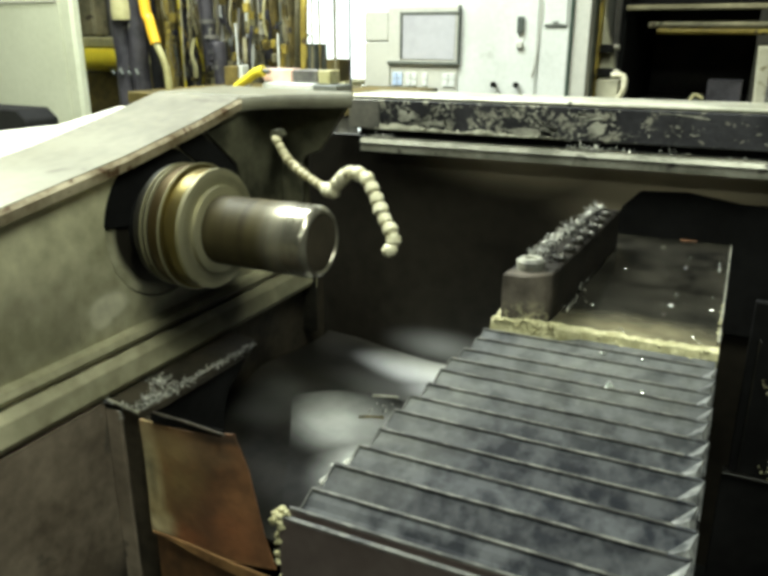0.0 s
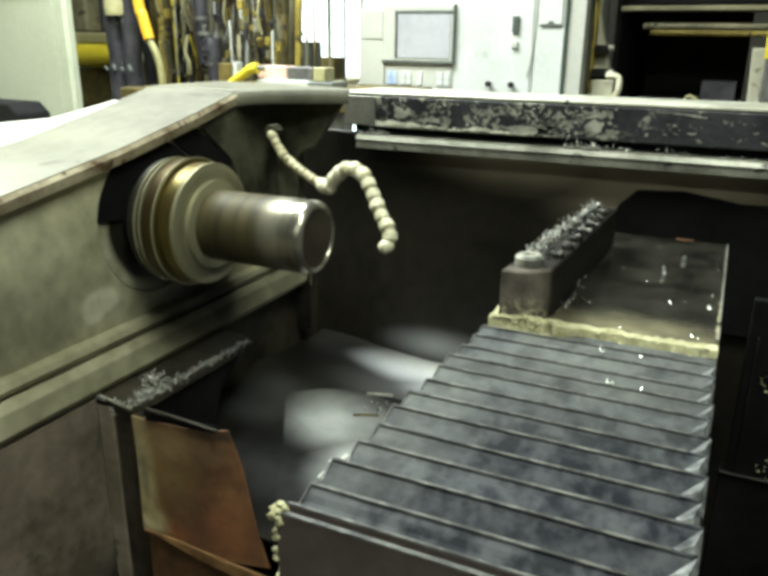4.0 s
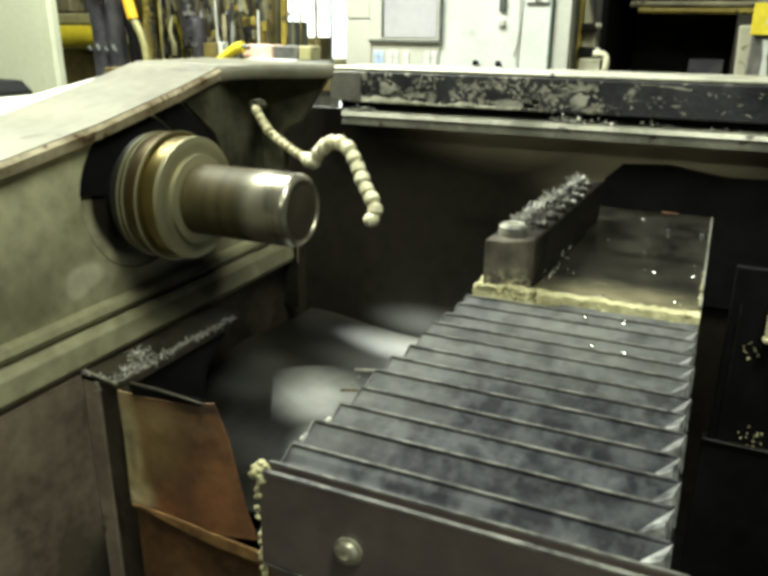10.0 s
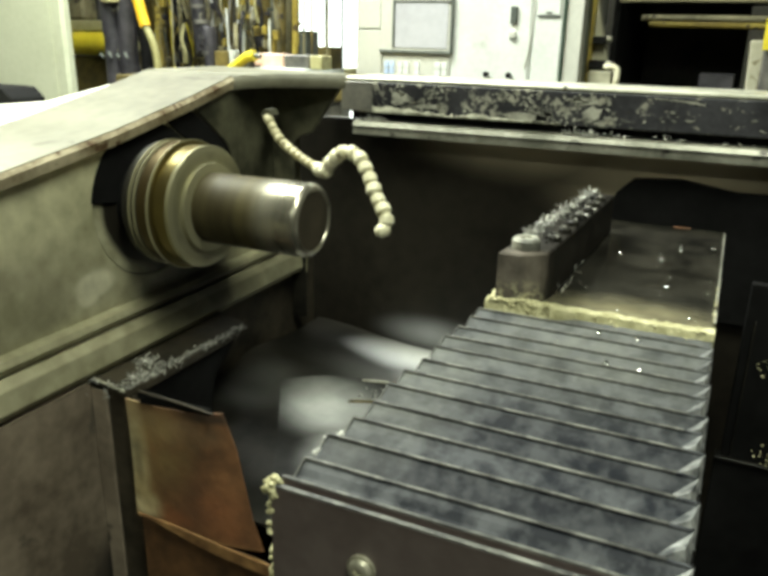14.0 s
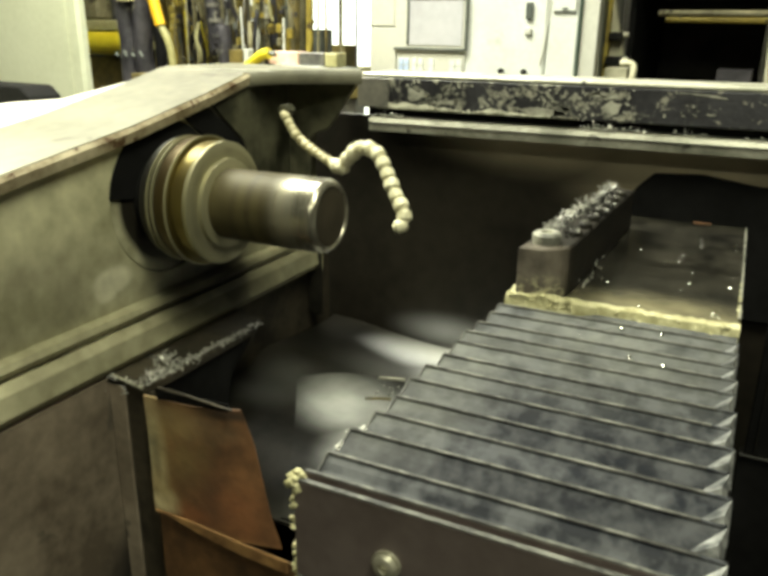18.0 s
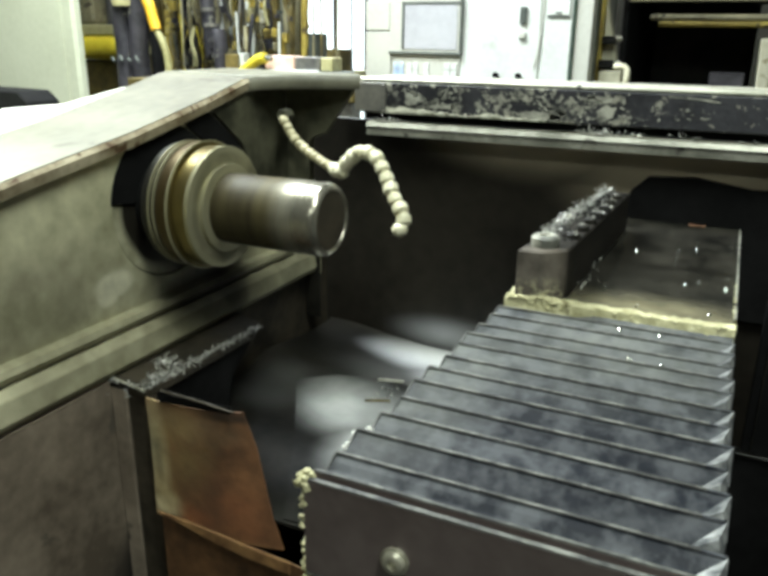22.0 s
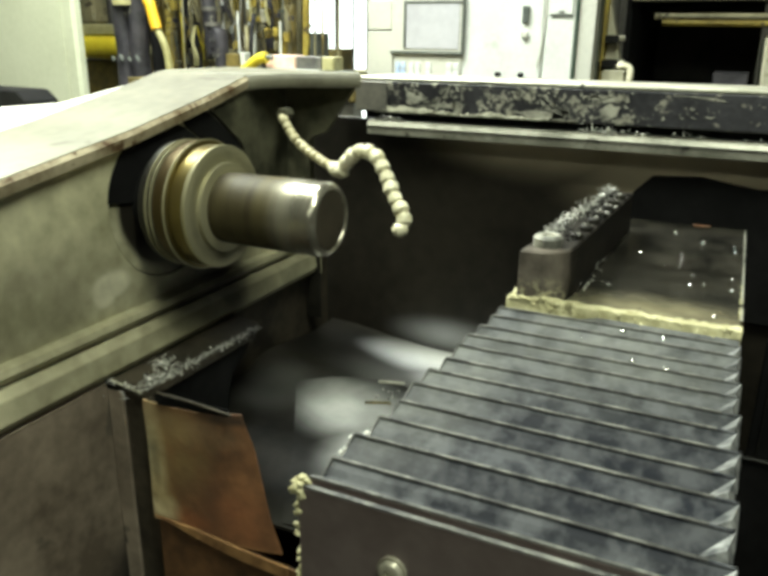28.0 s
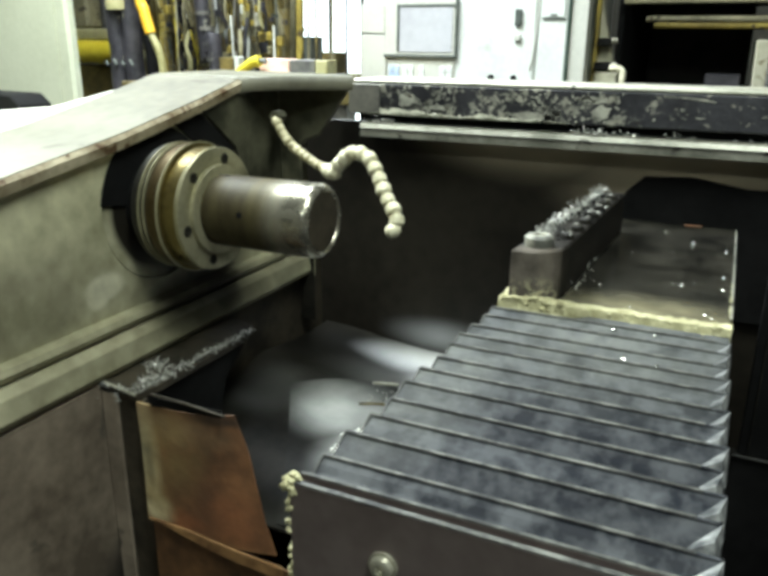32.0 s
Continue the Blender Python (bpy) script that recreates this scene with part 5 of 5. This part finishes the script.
def build_bench():
    b = thing("workbench", (-0.5, 1.0, 0), "cluttered workbench behind the headstock", "workbench")
    part("top", box(-0.80, -0.12, 0.78, 1.32, 1.115, 1.150, 0.003), M["brown"], b)
    for x in (-0.76, -0.16):
        for y in (0.82, 1.28):
            part("leg", box(x - 0.025, x + 0.025, y - 0.025, y + 0.025, 0, 1.115, 0.002), M["pipe_grey"], b)
    t = thing("parts_tray", (-0.34, 0.9, 1.15), "white flat tray with a dark end", "tray")
    part("tray", box(-0.42, -0.27, 0.86, 0.94, 1.1505, 1.180, 0.003), M["panel"], t)
    part("dark_end", box(-0.269, -0.200, 0.86, 0.94, 1.1505, 1.178, 0.002), M["bezel"], t)
    for name, x0, x1, z0, z1, m, label in (("box_pink", -0.432, -0.345, 1.1805, 1.212, "red", "faded pink cardboard box"), ("box_grey", -0.342, -0.270, 1.1805, 1.211, "pipe_grey", "grey metal box")):
        tagged(link_mesh("small_box", box(x0, x1, 0.885, 0.935, z0, z1, 0.002), M[m]), label + " on the parts tray", "box")
    tagged(link_mesh("small_box", box(-0.268, -0.234, 0.885, 0.935, 1.1785, 1.211, 0.002), M["beige"]), "small beige box on the parts tray", "box")
    tagged(link_mesh("cup", lathe([(0, 0), (0, 0.012), (0.030, 0.015), (0.030, 0.013), (0.003, 0.010), (0.003, 0)], 20, "z", (-0.42, 1.0, 1.2125 - 0.062)), M["panel"], smooth=True), "small white plastic cup on the bench", "cup")
    g = thing("yellow_air_gun", (-0.46, 0.86, 1.15), "bent yellow plastic air gun on the bench", "air gun")
    part("grip", tube([(-0.525, 0.86, 1.150), (-0.495, 0.86, 1.168), (-0.462, 0.86, 1.187), (-0.435, 0.86, 1.203), (-0.412, 0.86, 1.208)], lambda u: 0.009 + 0.005 * u, 12, 5), M["yellow"], g, smooth=True)
    part("nozzle", tube([(-0.412, 0.86, 1.208), (-0.395, 0.86, 1.206)], 0.006, 10, 1), M["bezel"], g)
    tagged(link_mesh("carton", box(-0.704, -0.656, 1.08, 1.13, 1.1505, 1.208, 0.002), M["brown"]), "small brown carton on the bench", "box")
    tagged(link_mesh("carton", box(-0.652, -0.636, 1.08, 1.11, 1.1505, 1.212, 0.002), M["panel"]), "small white carton on the bench", "box")


def build_hanging_hoses():
    rnd = random.Random(17)
    h = thing("hose_bundle", (-0.93, 0.95, 0.0), "thick dark grey hoses tied in a hanging bundle", "hose bundle")
    part("hose", tube([(-0.975, 0.95, 3.39), (-0.968, 0.95, 2.0), (-0.965, 0.95, 1.36), (-0.958, 0.95, 1.22), (-0.962, 0.95, 1.05), (-0.96, 0.95, 0.0)], 0.026, 14, 6), M["pipe_dark"], h, smooth=True)
    part("hose", tube([(-0.918, 0.96, 3.39), (-0.916, 0.96, 2.0), (-0.912, 0.96, 1.33), (-0.915, 0.96, 1.2), (-0.908, 0.96, 1.0), (-0.91, 0.96, 0.0)], 0.028, 14, 6), M["pipe_dark"], h, smooth=True)
    part("hose", tube([(-0.872, 0.98, 3.39), (-0.872, 0.98, 2.0), (-0.876, 0.98, 1.3), (-0.866, 0.98, 1.15), (-0.868, 0.98, 0.0)], 0.017, 12, 6), M["black"], h, smooth=True)
    part("coupling", lathe([(0, 0), (0, 0.034), (0.018, 0.036), (0.06, 0.034), (0.06, 0)], 20, "z", (-0.94, 0.945, 1.335)), M["beige"], h, "worn beige coupling", smooth=True)
    for i in range(4):
        part("clip", tube([(-0.985 + 0.030 * i, 0.922, 1.195 + 0.006 * (i % 2)), (-0.972 + 0.030 * i, 0.918, 1.185)], 0.004, 8, 1), M["bezel"], h)
    o = thing("orange_hose", (-0.8, 0.9, 0.0), "orange plastic hose with a grey tail", "hose")
    part("sleeve", tube([(-0.835, 0.9, 3.39), (-0.832, 0.9, 2.0), (-0.822, 0.9, 1.42), (-0.808, 0.9, 1.33), (-0.792, 0.9, 1.272)], 0.015, 14, 6), M["orange"], o, smooth=True)
    part("tail", tube([(-0.792, 0.9, 1.272), (-0.768, 0.9, 1.225), (-0.758, 0.9, 1.16), (-0.760, 0.9, 1.0), (-0.765, 0.9, 0.0)], 0.010, 12, 6), M["beige"], o, smooth=True)
    p = thing("yellow_bracket", (-1.37, 1.3, 0.0), "yellow painted bracket on a dark stand", "bracket")
    part("drum", lathe([(0, 0), (0, 0.038), (0.22, 0.038), (0.22, 0)], 24, "x", (-1.46, 1.25, 1.214)), M["yellow"], p, smooth=True)
    part("stand", box(-1.45, -1.28, 1.25, 1.33, 0.0, 1.172, 0.004), M["brown"], p)
    part("beige_cap", box(-1.45, -1.28, 1.24, 1.33, 1.2525, 1.290, 0.006), M["beige"], p)
    part("green_case", box(-1.45, -1.365, 1.24, 1.31, 1.2905, 1.60, 0.008), M["dull"], p, "dull green case")
    part("post", box(-1.43, -1.37, 1.335, 1.36, 0.0, 1.6, 0.003), M["pipe_grey"], p)
    # rack of upright bars, pipes and stock behind
    for i in range(42):
        px = 335 + i * 6.9 + rnd.uniform(-3, 3)
        y = rnd.uniform(1.36, 1.75)
        k = -0.886 + (px - 345) * 0.00100
        x = bk(k, y)
        m = rnd.choice(["pipe_grey", "ochre", "brown", "dull", "beige", "pipe_dark", "bronze", "dull", "yellow" if i % 9 == 4 else "brown"])
        lean = rnd.uniform(-0.05, 0.05)
        top = rnd.choice([1.9, 2.1, 1.34, 1.42, 2.2])
        bar = tube([(x - lean * 0.6, y, 0.0), (x, y, 1.2), (x + lean * (top - 1.2), y, top)], rnd.choice([0.009, 0.012, 0.017, 0.024]), 10, 3)
        tagged(link_mesh("stock_bar", bar, M[m], smooth=True), {"pipe_grey": "grey steel bar", "pipe_dark": "dark painted pipe", "brown": "rusty brown bar", "beige": "dull beige pipe", "bronze": "bronze bar stock", "dull": "olive painted pipe", "yellow": "yellow painted rod", "ochre": "dull ochre pipe"}[m] + " standing upright in a crowded rack", "bar stock", "bars in the rack")
    for i in range(16):
        px = 345 + i * 15 + rnd.uniform(-6, 6)
        y = rnd.uniform(1.33, 1.36)
        x = bk(-0.886 + (px - 345) * 0.00100, y)
        m = "yellow" if i == 5 else rnd.choice(["panel", "bezel", "black", "bronze", "bolt", "pipe_dark"])
        wob = [rnd.uniform(-0.02, 0.02) for _ in range(7)]
        line = [(x + w, y, z) for w, z in zip(wob, (0.0, 1.0, 1.12, 1.2, 1.29, 1.38, 3.39))]
        tagged(link_mesh("cable", tube(line, rnd.choice([0.002, 0.003, 0.0045]), 8, 5), M[m], smooth=True), "thin hanging cable in front of the bar rack", "cable", "cables before the rack")
    t = thing("leaning_hose", (bk(-0.78, 1.2), 1.2, 0), "thick dark grey ribbed hose leaning before the rack", "hose")
    part("hose", tube([(bk(-0.765, 1.2), 1.2, 0.0), (bk(-0.770, 1.2), 1.2, 1.15), (bk(-0.778, 1.2), 1.2, 1.27), (bk(-0.792, 1.2), 1.2, 1.38), (bk(-0.80, 1.2), 1.2, 3.39)], 0.022, 14, 5), M["pipe_dark"], t, smooth=True)
    for z in (1.20, 1.245, 1.29, 1.335):
        part("hose_band", lathe([(-0.006, 0.0225), (-0.006, 0.0245), (0.006, 0.0245), (0.006, 0.0225)], 18, "z", (bk(-0.7735 - 0.13 * max(0, z - 1.2), 1.2), 1.2, z), True), M["pipe_grey"], t, smooth=True)
    for k, lean, top, mt, text in ((-0.735, -0.03, 1.33, "panel", "thin white rod"), (-0.66, 0.02, 1.30, "panel", "thin white rod"), (-0.845, 0.03, 1.5, "bolt", "thin bright steel rod"), (-0.825, -0.02, 1.42, "beige", "thin beige rod"), (-0.600, 0.02, 1.5, "dull", "thin olive rod"), (-0.585, -0.015, 1.5, "brown", "thin brown rod"), (-0.560, 0.012, 1.5, "dull", "thin olive rod"), (-0.535, 0.0, 1.5, "pipe_dark", "thin dark rod"), (-0.845, -0.01, 1.5, "yellow", "thin yellow rod"), (-0.80, 0.01, 1.5, "brown", "thin brown rod")):
        rod = tube([(bk(k, 1.24) - lean, 1.24, 0.0), (bk(k, 1.24) + lean * (top - 1.2), 1.24, top)], 0.0035, 8, 2)
        tagged(link_mesh("rod", rod, M[mt], smooth=True), text + " leaning in the hose corner", "rod", "rods in the hose corner")
    r = thing("bar_rack", (-0.9, 1.8, 0), "brown timber rack behind the upright bars", "rack")
    part("back", box(bk(-1.02, 1.8), bk(-0.665, 1.8), 1.80, 1.83, 0.0, 2.3, 0.002), M["brown"], r)
    for z in (0.5, 1.18, 1.4, 1.9):
        part("cross_rail", box(bk(-1.0, 1.78), bk(-0.665, 1.78), 1.765, 1.799, z, z + 0.035, 0.002), M["beige"], r)
    for i in range(70):
        px = 340 + rnd.uniform(0, 250)
        y = rnd.uniform(1.22, 1.34)
        x = bk(-0.886 + (px - 345) * 0.00100, y)
        z = rnd.uniform(1.15, 1.40)
        w, hgt = rnd.uniform(0.005, 0.022), rnd.uniform(0.008, 0.040)
        link = box(x, x + w, y, y + 0.02, z, z + hgt, 0.002, turn=rnd.uniform(-20, 20))
        part("clip", link, M[rnd.choice(["ochre", "bezel", "bronze", "brown", "dull", "bolt", "ochre", "pipe_dark"])], r)
    for i in range(46):
        px = 335 + rnd.uniform(0, 265)
        y = rnd.uniform(1.20, 1.30)
        x = bk(-0.886 + (px - 345) * 0.00100, y)
        z = rnd.uniform(1.15, 1.36)
        a, b, c = [rnd.uniform(-0.012, 0.012) for _ in range(3)]
        loop = tube([(x, y, z), (x + a, y - 0.01, z + 0.03), (x + a + b, y - 0.015, z + 0.07), (x + c, y, z + rnd.uniform(0.08, 0.16))], rnd.choice([0.0015, 0.0025, 0.004, 0.006]), 7, 5)
        part("wire_loop", loop, M[rnd.choice(["beige", "black", "bronze", "brown", "dull", "pipe_dark", "pipe_grey", "dull", "yellow" if i % 8 == 0 else "brown"])], r, smooth=True)


def build_far_window():
    w = thing("window_1", (-1.7, 4.4, 0.9), "bright daylight window across the workshop", "window", kind="structure")
    part("pane", box(-3.2, -1.0, 4.46, 4.49, 0.6, 2.7, 0), M["window"], w)
    for x in (-3.2, -2.55, -1.9, -1.0):
        part("window_frame", box(x - 0.03, x + 0.03, 4.42, 4.455, 0.55, 2.75, 0.003), M["pipe_grey"], w)
    part("window_sill", box(-3.25, -0.95, 4.36, 4.455, 0.52, 0.56, 0.003), M["wall"], w)
    # slim stand with rungs and two boxes against the light
    s = thing("parts_stand", (-0.85, 1.7, 0), "dark slim parts stand with rungs and boxes against the light", "stand")
    for k in (-0.655, -0.632):
        part("upright", box(bk(k, 1.7) - 0.006, bk(k, 1.7) + 0.006, 1.69, 1.71, 0, 2.2, 0.001), M["bezel"], s)
    for i in range(12):
        z = 1.14 + i * 0.042
        part("rung", box(bk(-0.655, 1.7), bk(-0.632, 1.7), 1.694, 1.706, z, z + 0.014, 0.001), M["bezel"], s)
    for k, z in ((-0.62, 1.29), (-0.60, 1.24), (-0.585, 1.20)):
        part("arm", box(bk(-0.632, 1.7), bk(k, 1.7) + 0.04, 1.694, 1.706, z, z + 0.012, 0.001), M["bezel"], s)
    part("shelf", box(bk(-0.632, 1.55), bk(-0.52, 1.55), 1.45, 1.70, 1.135, 1.150, 0.002), M["beige"], s)
    tagged(link_mesh("parts_box", box(-0.650, -0.616, 1.46, 1.54, 1.1505, 1.270, 0.002), M["bezel"]), "dark grey parts box standing against the window light", "box")
    tagged(link_mesh("parts_box", box(-0.575, -0.525, 1.46, 1.54, 1.1505, 1.222, 0.002), M["brown"]), "low brown parts box against the window light", "box")
    p = thing("thin_pole", (bk(-0.560, 2.0), 2.0, 0), "thin dark green pole before the window", "pole")
    part("pole", tube([(bk(-0.560, 2.0), 2.0, 0), (bk(-0.560, 2.0), 2.0, 3.4)], 0.007, 10, 1), M["pipe_dark"], p)


def build_press():
    m = thing("neighbour_machine", (0.6, 1.7, 0), "beige machine tool with a deep dark opening", "machine")
    part("left_column", prism([(0.300, 0.0), (0.352, 0.0), (0.348, 1.19), (0.336, 1.25), (0.318, 1.31), (0.308, 1.355), (0.308, 2.0), (0.300, 2.0)], "y", 1.50, 1.54, 0.003), M["pale_column"], m, "tan painted column")
    part("column_rib", box(0.296, 0.306, 1.47, 1.499, 0, 2.0, 0.002), M["ochre"], m, "yellowish column edge")
    part("door_post", box(0.270, 0.297, 1.42, 1.47, 0, 2.0, 0.003), M["bezel"], m)
    part("left_cheek", box(0.345, 0.362, 1.541, 2.3, 0, 2.0, 0.002), M["black"], m)
    part("right_column", prism([(0.715, 0.0), (0.715, 1.10), (0.708, 1.27), (0.80, 1.27), (0.80, 0.0)], "y", 1.50, 2.3, 0.004), M["pale_column"], m, "pale cream column")
    part("upper_beam", box(0.362, 0.80, 1.50, 1.53, 1.362, 1.376, 0.003), M["dull"], m)
    part("head", box(0.362, 1.3, 1.58, 2.3, 1.40, 2.0, 0.004), M["darksteel"], m)
    part("back_plate", box(0.362, 0.70, 2.25, 2.3, 0.0, 1.40, 0), M["darksteel"], m)
    part("bed", box(0.362, 0.70, 1.52, 2.25, 0.0, 1.10, 0.004), M["darksteel"], m)
    # roof added in black so that the opening stays dark
    part("roof_plate", box(0.362, 0.80, 1.58, 2.25, 1.385, 1.399, 0), M["black"], m)
    for y, z, x0, mt in ((1.60, 1.325, 0.415, "dull"), (1.65, 1.309, 0.432, "ochre")):
        part("slide_rod", tube([(x0, y, z), (0.80, y, z - 0.002)], 0.009, 14, 1), M[mt], m, "dull yellow slide rod", smooth=True)
    part("grey_box", box(0.588, 0.682, 1.66, 1.74, 1.1005, 1.176, 0.003), M["pipe_dark"], m, "grey switch box")
    part("lever", tube([(0.545, 1.6, 1.1005), (0.56, 1.6, 1.135), (0.585, 1.6, 1.125)], 0.005, 8, 4), M["beige"], m)
    part("valve", box(0.306, 0.348, 1.44, 1.499, 1.186, 1.208, 0.003), M["darksteel"], m)
    part("valve", box(0.308, 0.345, 1.45, 1.499, 1.250, 1.272, 0.003), M["darksteel"], m)
    for z in (1.20, 1.265):
        part("valve_knob", lathe([(0, 0), (0, 0.009), (0.014, 0.008), (0.014, 0)], 14, "x", (0.345 + 0.004 * (z < 1.22), 1.47, z)), M["bolt"], m, smooth=True)
    part("elbow_hose", tube([(0.356, 1.40, 1.192), (0.380, 1.40, 1.193), (0.392, 1.40, 1.182), (0.390, 1.40, 1.150), (0.376, 1.41, 1.128), (0.370, 1.43, 1.120)], 0.0085, 12, 5), M["hose"], m, "cream elbow hose", smooth=True)
    part("lower_case", box(0.310, 0.374, 1.43, 1.499, 0.0, 1.180, 0.004), M["pale_column"], m, "tan lower case")
    g = thing("yellow_sign_post", (0.76, 1.2, 0), "cream post with a bright yellow sign", "post")
    part("post", box(0.738, 0.83, 1.20, 1.30, 0, 2.0, 0.004), M["pipe_grey"], g)
    part("peeling_strip", prism([(0.764, 0.8), (0.762, 1.10), (0.766, 1.20), (0.760, 1.238), (0.778, 1.238), (0.774, 1.20), (0.784, 1.14), (0.782, 0.8)], "y", 1.196, 1.1995), M["panel"], g, "peeling white strip")
    part("sign", box(0.732, 0.84, 1.188, 1.1955, 1.248, 1.316, 0.001), M["yellow"], g, "bright yellow blank sign")
    part("sign_mark", box(0.762, 0.80, 1.1865, 1.1879, 1.270, 1.282, 0), M["panel"], g)


def build_black_box():
    b = thing("black_box", (-0.7, 0.3, 1.086), "black plastic box lying on the pale headstock cover", "box")
    part("shell", prism([(-0.98, 1.0862), (-0.570, 1.0862), (-0.573, 1.130), (-0.598, 1.150), (-0.98, 1.153)], "y", 0.27, 0.35, 0.003), M["black"], b)


build_room()
build_headstock_guard()
build_headstock_body()
build_back_wall()
build_hose()
build_slide()
build_tool_block()
build_bellows()
build_apron()
build_chute()
build_tray()
build_side_cover()
build_control_cabinet()
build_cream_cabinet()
build_bench()
build_hanging_hoses()
build_far_window()
build_press()
build_black_box()
SPINDLE = build_spindle()


def spin_rows():
    """Turning fast, stopping at 22.75 s, starting at 23.6 s, stopping again at 30.8 s 46 degrees further on."""
    slow = [(0, 0), (21.9, 0), (22.15, 700), (22.4, 150), (22.75, 0), (23.6, 0), (23.9, 0), (29.8, 0), (30.1, 600), (30.4, 150), (30.8, 0), (32, 0)]
    fast = [(0, 1), (21.9, 1), (22.15, 0), (23.6, 0), (23.9, 1), (29.8, 1), (30.1, 0), (32, 0)]
    step = lambda i, keys: float(np.interp((i + 0.5) / FPS, [k[0] for k in keys], [k[1] for k in keys])) / FPS
    n, stop = 32 * FPS, 23 * FPS
    base = [0.0, 0.0]
    turns = [0.0, 0.0]
    for i in range(n):
        base[i >= stop] += step(i, slow)
        turns[i >= stop] += step(i, fast)
    rate = [(360 * round((2300 * turns[k] + base[k]) / 360) + goal - base[k]) / turns[k] for k, goal in ((0, 0), (1, 46))]
    rows, a = [], 0.0
    for i in range(n + 1):
        rows.append((i / FPS, a))
        a += step(i, slow) + rate[i >= stop] * step(i, fast)
    return rows


def motions():
    rows = spin_rows()
    walk(SPINDLE, [(t, pose(0, 0, 1.047, a, 0, 0)) for t, a in rows])


motions()
